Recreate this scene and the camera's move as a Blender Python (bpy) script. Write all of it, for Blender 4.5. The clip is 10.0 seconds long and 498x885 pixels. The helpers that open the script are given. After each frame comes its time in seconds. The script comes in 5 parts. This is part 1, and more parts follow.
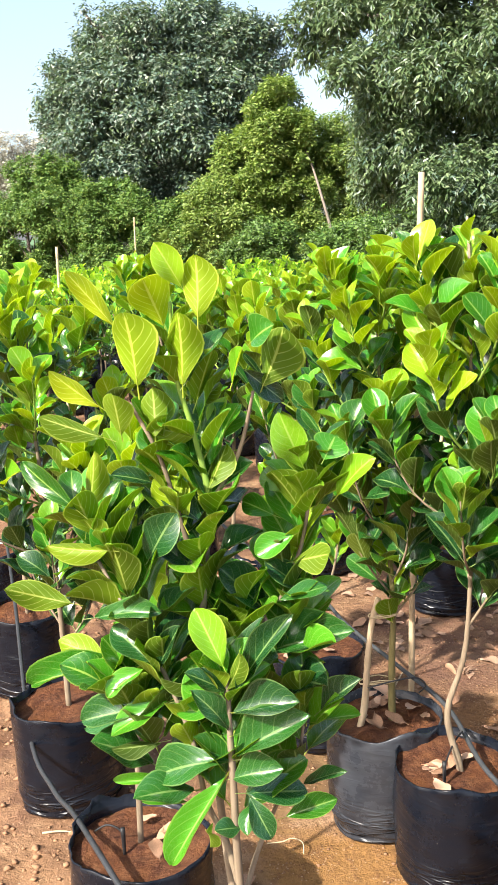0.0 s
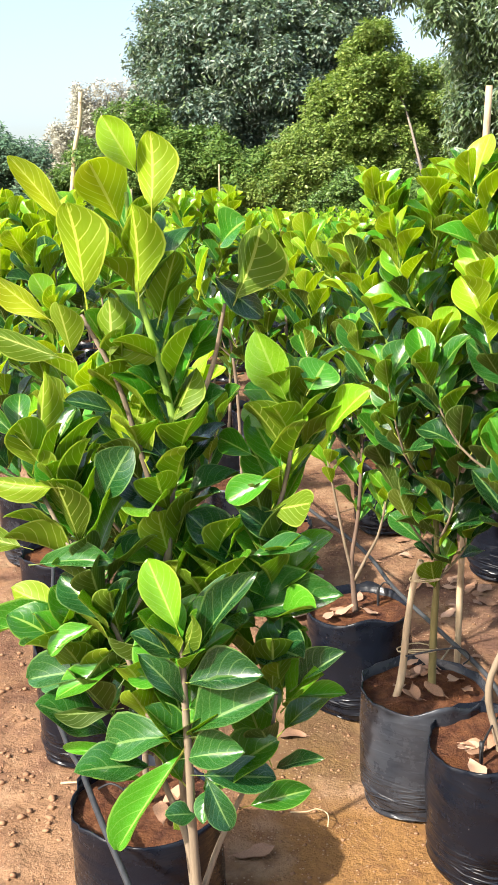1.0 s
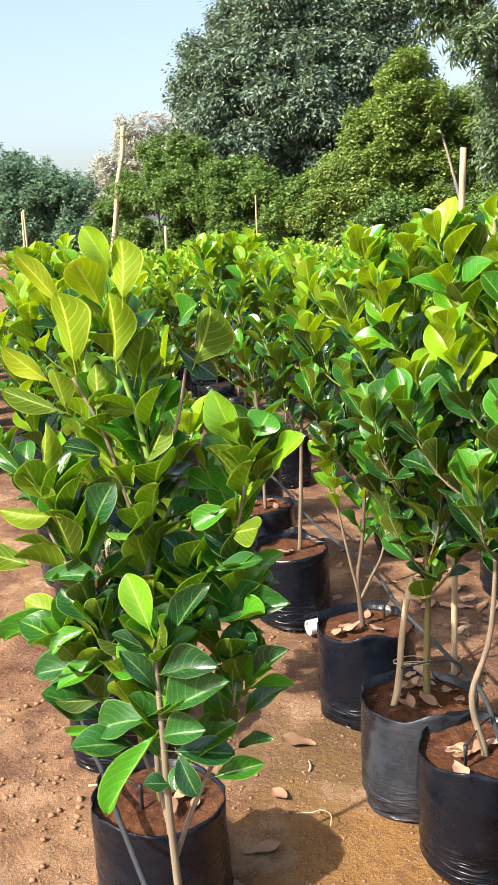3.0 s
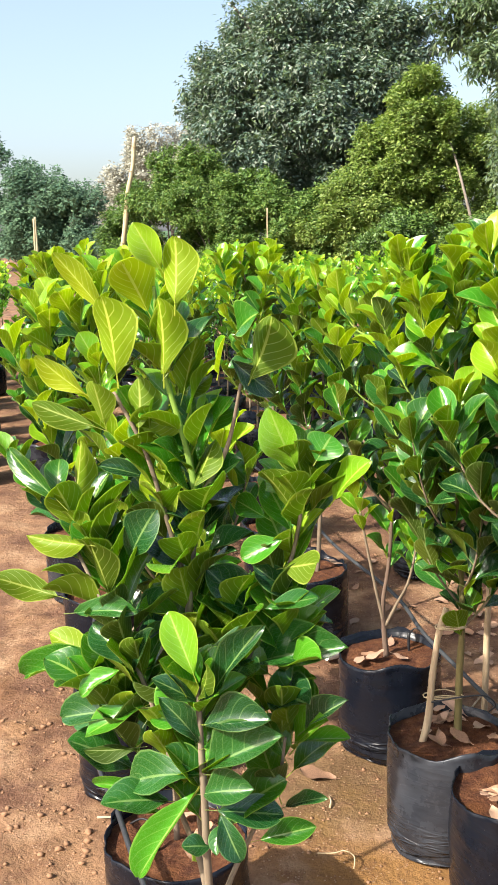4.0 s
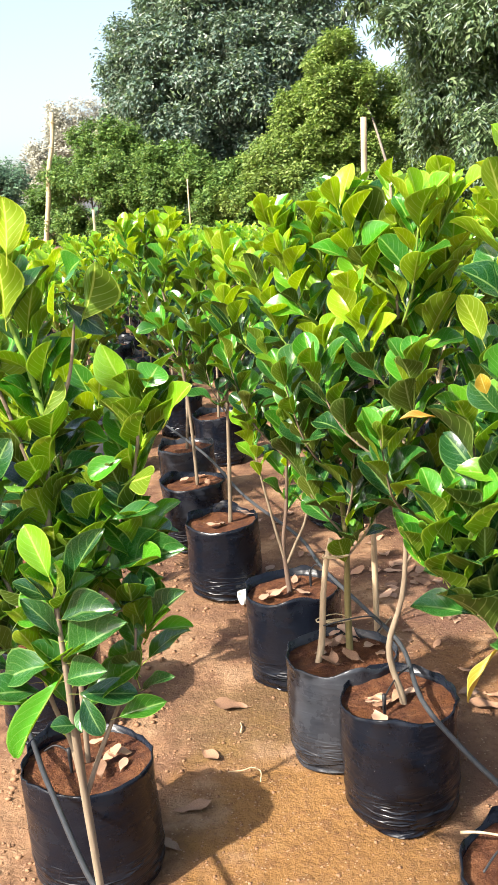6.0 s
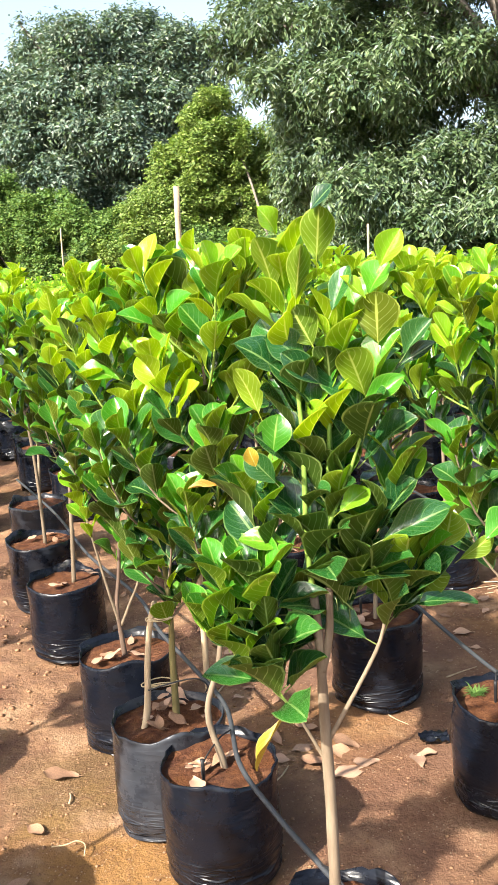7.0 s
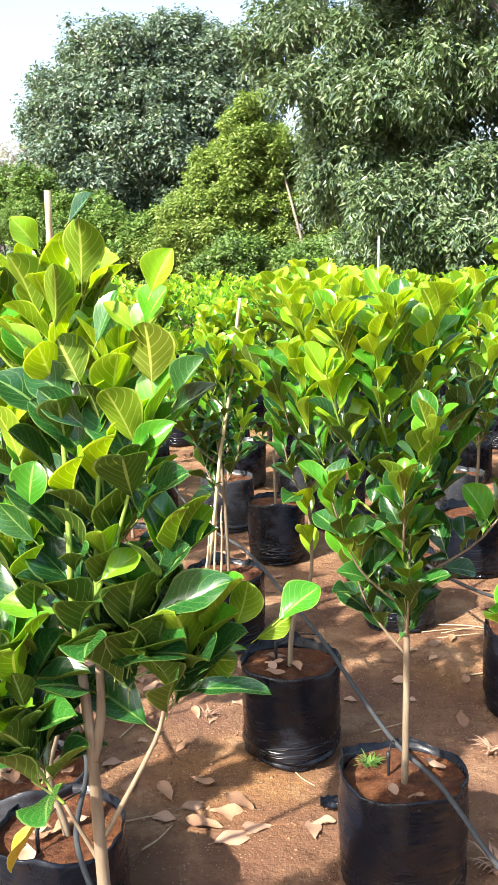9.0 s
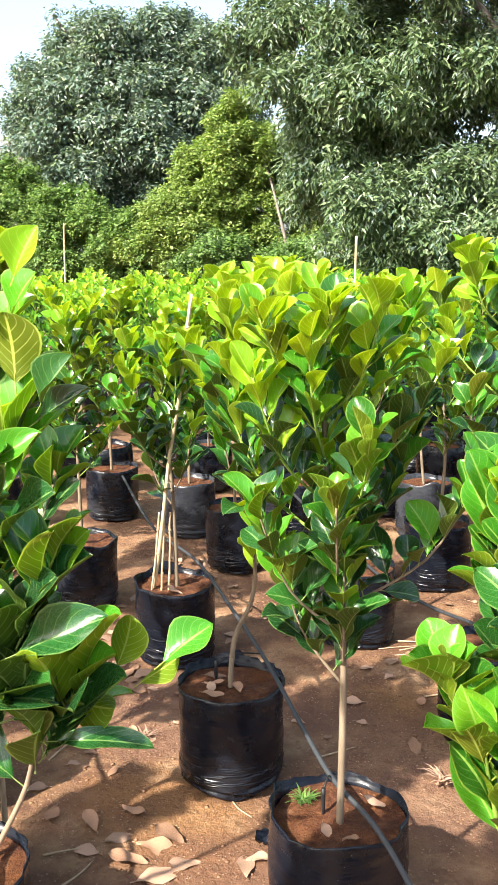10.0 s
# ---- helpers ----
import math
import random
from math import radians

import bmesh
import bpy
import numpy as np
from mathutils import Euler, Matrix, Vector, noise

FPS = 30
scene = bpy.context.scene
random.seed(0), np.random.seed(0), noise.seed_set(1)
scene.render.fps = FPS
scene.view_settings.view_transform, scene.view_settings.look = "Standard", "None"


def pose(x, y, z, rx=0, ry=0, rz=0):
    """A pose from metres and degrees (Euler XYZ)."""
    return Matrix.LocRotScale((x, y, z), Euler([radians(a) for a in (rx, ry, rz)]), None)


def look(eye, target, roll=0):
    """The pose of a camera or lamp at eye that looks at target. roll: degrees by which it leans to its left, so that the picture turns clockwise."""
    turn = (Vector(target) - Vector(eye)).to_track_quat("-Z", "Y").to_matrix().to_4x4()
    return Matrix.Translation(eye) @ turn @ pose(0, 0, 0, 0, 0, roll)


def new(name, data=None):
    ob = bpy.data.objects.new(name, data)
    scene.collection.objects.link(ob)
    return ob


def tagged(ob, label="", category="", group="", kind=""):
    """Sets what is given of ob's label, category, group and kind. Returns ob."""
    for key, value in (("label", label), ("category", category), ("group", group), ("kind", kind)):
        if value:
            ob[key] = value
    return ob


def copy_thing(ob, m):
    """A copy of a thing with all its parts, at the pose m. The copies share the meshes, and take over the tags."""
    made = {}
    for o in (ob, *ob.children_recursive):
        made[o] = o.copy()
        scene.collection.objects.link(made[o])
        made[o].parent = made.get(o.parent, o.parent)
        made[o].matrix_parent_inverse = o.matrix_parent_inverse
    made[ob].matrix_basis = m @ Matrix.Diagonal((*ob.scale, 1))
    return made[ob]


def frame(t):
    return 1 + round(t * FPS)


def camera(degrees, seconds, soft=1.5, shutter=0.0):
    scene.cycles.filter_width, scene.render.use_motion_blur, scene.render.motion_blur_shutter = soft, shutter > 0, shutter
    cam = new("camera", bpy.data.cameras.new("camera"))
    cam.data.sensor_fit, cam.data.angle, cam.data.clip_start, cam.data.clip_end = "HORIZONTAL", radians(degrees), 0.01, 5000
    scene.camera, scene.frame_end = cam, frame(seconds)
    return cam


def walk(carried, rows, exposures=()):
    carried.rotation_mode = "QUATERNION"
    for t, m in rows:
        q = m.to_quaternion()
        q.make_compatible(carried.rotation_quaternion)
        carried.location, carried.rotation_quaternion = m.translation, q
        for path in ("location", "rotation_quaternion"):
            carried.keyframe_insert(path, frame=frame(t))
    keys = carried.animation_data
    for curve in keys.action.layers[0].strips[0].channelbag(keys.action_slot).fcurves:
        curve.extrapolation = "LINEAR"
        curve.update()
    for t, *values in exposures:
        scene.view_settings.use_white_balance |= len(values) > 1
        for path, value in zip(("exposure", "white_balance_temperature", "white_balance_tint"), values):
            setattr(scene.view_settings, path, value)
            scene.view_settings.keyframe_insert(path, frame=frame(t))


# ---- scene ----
cam = camera(30.7, 10.0, soft=0.5)
PATH = [
    (0, (0.064, -0.029, 1.734), (-0.084, 1.917, 1.297), -2.9),
    (0.5, (0.159, 0.069, 1.689), (-0.025, 2.002, 1.21), -2.8),
    (1, (0.178, 0.168, 1.651), (-0.157, 2.069, 1.128), -2.1),
    (1.5, (0.198, 0.152, 1.68), (-0.207, 2.038, 1.151), -2.9),
    (2, (0.297, 0.039, 1.697), (-0.132, 1.921, 1.177), -3.0),
    (2.2, (0.34, -0.016, 1.699), (-0.093, 1.87, 1.191), -3.1),
    (3.3, (0.336, -0.035, 1.731), (-0.098, 1.863, 1.275), -3.5),
    (3.5, (0.297, 0.008, 1.727), (-0.142, 1.907, 1.279), -3.2),
    (4, (0.24, 0.075, 1.714), (-0.199, 1.976, 1.273), -2.2),
    (4.5, (0.225, 0.087, 1.671), (-0.187, 1.985, 1.194), -1.9),
    (5, (0.238, 0.053, 1.646), (-0.173, 1.937, 1.114), -2.3),
    (5.2, (0.267, 0.031, 1.645), (-0.149, 1.913, 1.112), -3.2),
    (6.3, (0.492, -0.104, 1.695), (0.227, 1.819, 1.21), -4.6),
    (6.5, (0.535, -0.09, 1.699), (0.314, 1.842, 1.231), -4.3),
    (7, (0.627, -0.066, 1.716), (0.559, 1.888, 1.291), -3.7),
    (7.5, (0.723, 0.024, 1.72), (0.718, 1.984, 1.319), -2.1),
    (8, (0.812, 0.129, 1.712), (0.79, 2.087, 1.309), -0.8),
    (8.5, (0.927, 0.167, 1.698), (0.892, 2.126, 1.296), -1.9),
    (9, (1.072, 0.22, 1.717), (0.91, 2.171, 1.309), -1.7),
    (9.5, (1.153, 0.291, 1.706), (0.944, 2.237, 1.294), -1.7),
    (10, (1.192, 0.429, 1.693), (1.064, 2.383, 1.284), -0.3),
]
walk(cam, [(t, look(eye, aim, lean)) for t, eye, aim, lean in PATH], [(0, 1.22), (2.0, 1.06), (3.5, 0.98), (4.0, 0.98), (4.5, 1.14), (5.2, 1.24), (6.5, 1.32), (8.0, 1.60), (10, 1.55)])

# world, sun ---------------------------------------------------------------
SUN_TO = Vector((-0.78, -0.86, 1.04)).normalized()


def build_light():
    world = bpy.data.worlds.new("sky")
    scene.world = world
    world.use_nodes = True
    nt = world.node_tree
    nt.nodes.clear()
    sky = nt.nodes.new("ShaderNodeTexSky")
    sky.sky_type = "NISHITA"
    sky.sun_disc = False
    sky.sun_elevation = math.asin(SUN_TO.z)
    sky.sun_rotation = math.atan2(SUN_TO.x, SUN_TO.y)
    sky.air_density, sky.dust_density, sky.ozone_density = 1.0, 3.5, 1.0
    bg = nt.nodes.new("ShaderNodeBackground")
    bg.inputs["Strength"].default_value = 0.135
    # bright thin haze over the whole sky
    haze = nt.nodes.new("ShaderNodeMix")
    haze.data_type, haze.blend_type = "RGBA", "ADD"
    haze.inputs[0].default_value = 1.0
    haze.inputs[7].default_value = (0.54, 0.56, 0.64, 1)
    out = nt.nodes.new("ShaderNodeOutputWorld")
    nt.links.new(sky.outputs[0], haze.inputs[6])
    nt.links.new(haze.outputs[2], bg.inputs["Color"])
    nt.links.new(bg.outputs[0], out.inputs["Surface"])
    lamp = bpy.data.lights.new("sun", "SUN")
    lamp.energy, lamp.angle, lamp.color = 5.0, radians(1.0), (1.0, 0.935, 0.83)
    ob = new("sun", lamp)
    ob.matrix_world = look(SUN_TO * 30, (0, 0, 0))


build_light()


# materials ------------------------------------------------------------------
def mat_base(name):
    m = bpy.data.materials.new(name)
    m.use_nodes = True
    nt = m.node_tree
    nt.nodes.clear()
    out = nt.nodes.new("ShaderNodeOutputMaterial")
    bsdf = nt.nodes.new("ShaderNodeBsdfPrincipled")
    nt.links.new(bsdf.outputs[0], out.inputs["Surface"])
    return m, nt, bsdf, out


def node(nt, kind, **inputs):
    n = nt.nodes.new(kind)
    for key, value in inputs.items():
        n.inputs[key.replace("_", " ")].default_value = value
    return n


def math_node(nt, op, a, b=None, c=None):
    n = nt.nodes.new("ShaderNodeMath")
    n.operation = op
    for i, v in enumerate((a, b, c)):
        if v is None:
            continue
        if isinstance(v, (int, float)):
            n.inputs[i].default_value = v
        else:
            nt.links.new(v, n.inputs[i])
    return n.outputs[0]


def ramp(nt, fac, stops):
    n = nt.nodes.new("ShaderNodeValToRGB")
    els = n.color_ramp.elements
    while len(els) < len(stops):
        els.new(0.5)
    for e, (p, c) in zip(els, stops):
        e.position, e.color = p, (*c, 1)
    nt.links.new(fac, n.inputs[0])
    return n.outputs[0]


def mix_col(nt, fac, a, b, blend="MIX"):
    n = nt.nodes.new("ShaderNodeMix")
    n.data_type, n.blend_type = "RGBA", blend
    for sock, v in ((n.inputs[0], fac), (n.inputs[6], a), (n.inputs[7], b)):
        if isinstance(v, (int, float)):
            sock.default_value = v
        elif isinstance(v, tuple):
            sock.default_value = (*v, 1)
        else:
            nt.links.new(v, sock)
    return n.outputs[2]


def noise_tex(nt, scale, detail=4, rough=0.6, coord="Object", stretch=None):
    tc = nt.nodes.new("ShaderNodeTexCoord")
    src = tc.outputs[coord]
    if stretch:
        mp = nt.nodes.new("ShaderNodeMapping")
        mp.inputs["Scale"].default_value = stretch
        nt.links.new(src, mp.inputs[0])
        src = mp.outputs[0]
    n = node(nt, "ShaderNodeTexNoise", Scale=scale, Detail=detail, Roughness=rough)
    nt.links.new(src, n.inputs["Vector"])
    return n.outputs["Fac"]


def bump(nt, bsdf, height, strength=0.4, dist=0.01):
    b = node(nt, "ShaderNodeBump", Strength=strength, Distance=dist)
    nt.links.new(height, b.inputs["Height"])
    nt.links.new(b.outputs[0], bsdf.inputs["Normal"])


def leaf_material(name, dark, mid, light, thin, rough, gloss=0.5, through_share=0.35, vein=(0.42, 0.50, 0.16), veins=True, bump_on=True, more=None, side_share=0.52):
    """Leaf blade: pale midrib and side veins along the blade, tint from leaf to leaf."""
    m, nt, bsdf, out = mat_base(name)
    oi = nt.nodes.new("ShaderNodeObjectInfo")
    geo = nt.nodes.new("ShaderNodeNewGeometry")
    r = math_node(nt, "FRACT", math_node(nt, "ADD", oi.outputs["Random"], math_node(nt, "MULTIPLY", geo.outputs["Random Per Island"], 3.7)))
    col = ramp(nt, r, more or [(0.0, dark), (0.55, mid), (1.0, light)])
    blotch = noise_tex(nt, 22.0, 3)
    col = mix_col(nt, math_node(nt, "MULTIPLY", blotch, 0.35), col, dark)
    if veins:
        uv = nt.nodes.new("ShaderNodeUVMap")
        sep = nt.nodes.new("ShaderNodeSeparateXYZ")
        nt.links.new(uv.outputs[0], sep.inputs[0])
        across = math_node(nt, "ABSOLUTE", math_node(nt, "SUBTRACT", sep.outputs[0], 0.5))
        along = sep.outputs[1]
        rib = math_node(nt, "LESS_THAN", across, 0.028)
        # side veins sweep towards the tip
        bend = math_node(nt, "ADD", math_node(nt, "MULTIPLY", across, 0.5), math_node(nt, "MULTIPLY", math_node(nt, "MULTIPLY", across, across), 0.7))
        ph = math_node(nt, "MULTIPLY", math_node(nt, "SUBTRACT", along, bend), 6.2)
        saw = math_node(nt, "ABSOLUTE", math_node(nt, "SUBTRACT", math_node(nt, "FRACT", ph), 0.5))
        side = math_node(nt, "MULTIPLY", math_node(nt, "LESS_THAN", saw, 0.045), math_node(nt, "LESS_THAN", across, 0.43))
        line = math_node(nt, "MAXIMUM", rib, math_node(nt, "MULTIPLY", side, side_share))
        col = mix_col(nt, math_node(nt, "MULTIPLY", line, 0.8), col, vein)
        edge = math_node(nt, "GREATER_THAN", across, 0.463)
        col = mix_col(nt, math_node(nt, "MULTIPLY", edge, 0.6), col, vein)
        if bump_on:
            bump(nt, bsdf, math_node(nt, "ADD", math_node(nt, "MULTIPLY", saw, 1.0), math_node(nt, "MULTIPLY", line, -0.4)), 0.09, 0.003)
    nt.links.new(col, bsdf.inputs["Base Color"])
    rn = noise_tex(nt, 60.0, 2)
    nt.links.new(math_node(nt, "MULTIPLY_ADD", rn, 0.2, rough - 0.1), bsdf.inputs["Roughness"])
    bsdf.inputs["Specular IOR Level"].default_value = gloss
    tr = nt.nodes.new("ShaderNodeBsdfTranslucent")
    thru = mix_col(nt, 0.7, col, thin)
    if veins:
        thru = mix_col(nt, math_node(nt, "MULTIPLY", line, 0.6), thru, (0.95, 0.95, 0.45))
    nt.links.new(thru, tr.inputs["Color"])
    mx = nt.nodes.new("ShaderNodeMixShader")
    mx.inputs[0].default_value = through_share
    nt.links.new(bsdf.outputs[0], mx.inputs[1])
    nt.links.new(tr.outputs[0], mx.inputs[2])
    nt.links.new(mx.outputs[0], out.inputs["Surface"])
    return m


LEAF_YOUNG = leaf_material("young leaf, upper side", (0.12, 0.22, 0.005), (0.30, 0.46, 0.008), (0.44, 0.52, 0.012), (0.80, 0.98, 0.05), 0.26, 0.7, 0.50, (0.48, 0.60, 0.09),
                           more=[(0.0, (0.07, 0.30, 0.018)), (0.3, (0.15, 0.44, 0.020)), (0.65, (0.26, 0.52, 0.024)), (1.0, (0.38, 0.57, 0.026))])
LEAF_MATURE = leaf_material("mature leaf, upper side", (0.028, 0.12, 0.006), (0.06, 0.24, 0.010), (0.15, 0.31, 0.010), (0.46, 0.90, 0.05), 0.27, 0.55, 0.30, (0.25, 0.40, 0.07),
                            more=[(0.0, (0.014, 0.070, 0.010)), (0.3, (0.028, 0.155, 0.012)), (0.6, (0.055, 0.26, 0.014)), (0.85, (0.085, 0.31, 0.016)), (1.0, (0.19, 0.37, 0.016))])
LEAF_OLD = leaf_material("old leaf, upper side", (0.010, 0.052, 0.012), (0.018, 0.085, 0.014), (0.040, 0.13, 0.012), (0.30, 0.60, 0.05), 0.27, 0.55, 0.14, (0.15, 0.26, 0.07),
                         more=[(0.0, (0.007, 0.036, 0.010)), (0.5, (0.012, 0.066, 0.015)), (1.0, (0.030, 0.135, 0.016))])
UNDER_YOUNG = leaf_material("young leaf, underside", (0.20, 0.26, 0.006), (0.30, 0.42, 0.008), (0.40, 0.48, 0.010), (0.86, 0.95, 0.04), 0.50, 0.3, 0.55, (0.72, 0.76, 0.13), side_share=0.85,
                            more=[(0.0, (0.14, 0.25, 0.010)), (0.4, (0.235, 0.35, 0.011)), (0.7, (0.32, 0.39, 0.012)), (1.0, (0.42, 0.44, 0.013))])
UNDER_MATURE = leaf_material("mature leaf, underside", (0.10, 0.15, 0.008), (0.13, 0.20, 0.010), (0.19, 0.25, 0.010), (0.70, 0.84, 0.04), 0.50, 0.3, 0.44, (0.50, 0.55, 0.11), side_share=0.85,
                             more=[(0.0, (0.15, 0.13, 0.010)), (0.18, (0.075, 0.13, 0.010)), (0.55, (0.14, 0.24, 0.012)), (1.0, (0.27, 0.37, 0.015))])
UNDER_OLD = leaf_material("old leaf, underside", (0.035, 0.075, 0.008), (0.055, 0.10, 0.009), (0.11, 0.14, 0.010), (0.45, 0.60, 0.04), 0.5, 0.3, 0.24, (0.30, 0.38, 0.12), side_share=0.75)
LEAF_YELLOW = leaf_material("yellowing leaf", (0.36, 0.25, 0.02), (0.46, 0.32, 0.03), (0.42, 0.19, 0.03), (0.6, 0.4, 0.03), 0.45, 0.4, 0.28)
# dark green lifted and blued: the colour carries painted distance haze
LEAF_TREE_DARK_HAZE = leaf_material("dark tree leaf, haze tint", (0.070, 0.128, 0.098), (0.155, 0.230, 0.172), (0.34, 0.385, 0.290), (0.14, 0.22, 0.05), 0.36, 0.6, 0.22, veins=False)
LEAF_TREE_GREY = leaf_material("grey green tree leaf", (0.048, 0.092, 0.036), (0.105, 0.165, 0.066), (0.23, 0.30, 0.145), (0.14, 0.2, 0.05), 0.45, 0.4, 0.2, veins=False)
LEAF_TREE_LIGHT = leaf_material("light tree leaf", (0.105, 0.17, 0.036), (0.235, 0.32, 0.075), (0.42, 0.49, 0.15), (0.25, 0.4, 0.03), 0.45, 0.4, 0.3, veins=False)
LEAF_SHRUB = leaf_material("shrub leaf", (0.058, 0.125, 0.026), (0.115, 0.210, 0.045), (0.21, 0.32, 0.075), (0.15, 0.28, 0.03), 0.45, 0.4, 0.25, veins=False)
# bluish, softened greens: aerial haze painted into the leaf colour
LEAF_HAZE_TINT = leaf_material("distant tree leaf, haze tint", (0.075, 0.155, 0.095), (0.12, 0.21, 0.12), (0.18, 0.28, 0.15), (0.2, 0.3, 0.2), 0.7, 0.2, 0.2, veins=False)
# tan paled towards the sky, so distance haze is part of the colour
LEAF_TAN_HAZE = leaf_material("dry distant leaf, haze tint", (0.40, 0.40, 0.33), (0.48, 0.48, 0.39), (0.54, 0.53, 0.44), (0.4, 0.36, 0.25), 0.8, 0.1, 0.2, veins=False)


def wood_material(name, dark, light, scale=40, rough=0.8, stretch=(1, 1, 0.15)):
    m, nt, bsdf, out = mat_base(name)
    n = noise_tex(nt, scale, 5, 0.65, stretch=stretch)
    n2 = noise_tex(nt, scale * 0.2, 3)
    col = ramp(nt, n, [(0.3, dark), (0.7, light)])
    col = mix_col(nt, math_node(nt, "MULTIPLY", n2, 0.4), col, dark)
    nt.links.new(col, bsdf.inputs["Base Color"])
    bsdf.inputs["Roughness"].default_value = rough
    bump(nt, bsdf, n, 0.5, 0.003)
    return m


BARK_GREY = wood_material("grey brown sapling bark", (0.13, 0.092, 0.058), (0.31, 0.245, 0.165))
BARK_OLIVE = wood_material("olive brown sapling bark", (0.115, 0.092, 0.030), (0.27, 0.225, 0.085))
BARK_BROWN = wood_material("reddish brown sapling bark", (0.085, 0.052, 0.036), (0.20, 0.135, 0.095))
BARK_GREEN = wood_material("green young stem", (0.13, 0.22, 0.03), (0.27, 0.39, 0.055))
BARK_DARK = wood_material("dark tree bark", (0.07, 0.055, 0.045), (0.20, 0.17, 0.14), 12)
BARK_PALE = wood_material("pale tree bark", (0.14, 0.115, 0.088), (0.27, 0.23, 0.18), 12)
STAKE_WOOD = wood_material("dry stake wood", (0.34, 0.24, 0.14), (0.62, 0.48, 0.31), 60)
BAMBOO = wood_material("weathered bamboo", (0.40, 0.31, 0.17), (0.66, 0.55, 0.36), 30)
TWINE = wood_material("straw twine", (0.40, 0.30, 0.16), (0.6, 0.48, 0.3), 150)


def bag_material(name, least, most, lo=0.46, hi=0.78):
    m, nt, bsdf, out = mat_base(name)
    fold = noise_tex(nt, 7.0, 2, 0.5, stretch=(1, 1, 3.2))
    crease = noise_tex(nt, 5.5, 2, 0.5, stretch=(1, 1, 6.5))
    fine = noise_tex(nt, 34.0, 3, 0.6)
    dust = noise_tex(nt, 6.0, 5, 0.7)
    speck = noise_tex(nt, 120.0, 2, 0.5)
    oi = nt.nodes.new("ShaderNodeObjectInfo")
    dusty = math_node(nt, "MULTIPLY", ramp(nt, dust, [(lo, (0, 0, 0)), (hi, (1, 1, 1))]), math_node(nt, "MULTIPLY_ADD", math_node(nt, "POWER", oi.outputs["Random"], 5.0), most, least))
    col = mix_col(nt, dusty, (0.0045, 0.0060, 0.0105), (0.13, 0.138, 0.155))
    col = mix_col(nt, math_node(nt, "MULTIPLY", math_node(nt, "GREATER_THAN", speck, 0.77), 0.4), col, (0.34, 0.28, 0.22))
    nt.links.new(col, bsdf.inputs["Base Color"])
    nt.links.new(math_node(nt, "MULTIPLY_ADD", dust, 0.34, 0.10), bsdf.inputs["Roughness"])
    bsdf.inputs["Specular IOR Level"].default_value = 0.33
    h = math_node(nt, "ADD", math_node(nt, "MULTIPLY", fold, 1.0), math_node(nt, "MULTIPLY", fine, 0.06))
    ridge = math_node(nt, "SUBTRACT", 1.0, math_node(nt, "ABSOLUTE", math_node(nt, "MULTIPLY_ADD", crease, 16.0, -8.0)))
    tcb = nt.nodes.new("ShaderNodeTexCoord")
    sepb = nt.nodes.new("ShaderNodeSeparateXYZ")
    nt.links.new(tcb.outputs["Object"], sepb.inputs[0])
    foot = ramp(nt, sepb.outputs[2], [(0.04, (1, 1, 1)), (0.15, (0.06, 0.06, 0.06))])
    h = math_node(nt, "ADD", h, math_node(nt, "MULTIPLY", math_node(nt, "MULTIPLY", math_node(nt, "MAXIMUM", ridge, 0.0), foot), 0.7))
    bump(nt, bsdf, h, 0.55, 0.014)
    return m


BAG = bag_material("black polythene", 0.03, 0.4)
BAG_DUSTY = bag_material("dust grey polythene", 0.27, 0.1, 0.22, 0.72)


STAINS = [(0.12, 2.12, 0.46, (0.27, 0.138, 0.040), 0.8), (0.30, 1.85, 0.34, (0.22, 0.112, 0.036), 0.7), (-0.06, 2.63, 0.34, (0.165, 0.110, 0.042), 0.5), (0.80, 2.92, 0.36, (0.27, 0.132, 0.048), 0.65),
          (1.35, 2.0, 0.4, (0.27, 0.15, 0.06), 0.5), (-0.75, 2.05, 0.40, (0.26, 0.145, 0.072), 0.5), (0.7, 3.6, 0.5, (0.16, 0.085, 0.06), 0.5), (0.95, 2.45, 0.55, (0.165, 0.082, 0.05), 0.6), (1.45, 3.1, 0.6, (0.19, 0.105, 0.068), 0.5)]


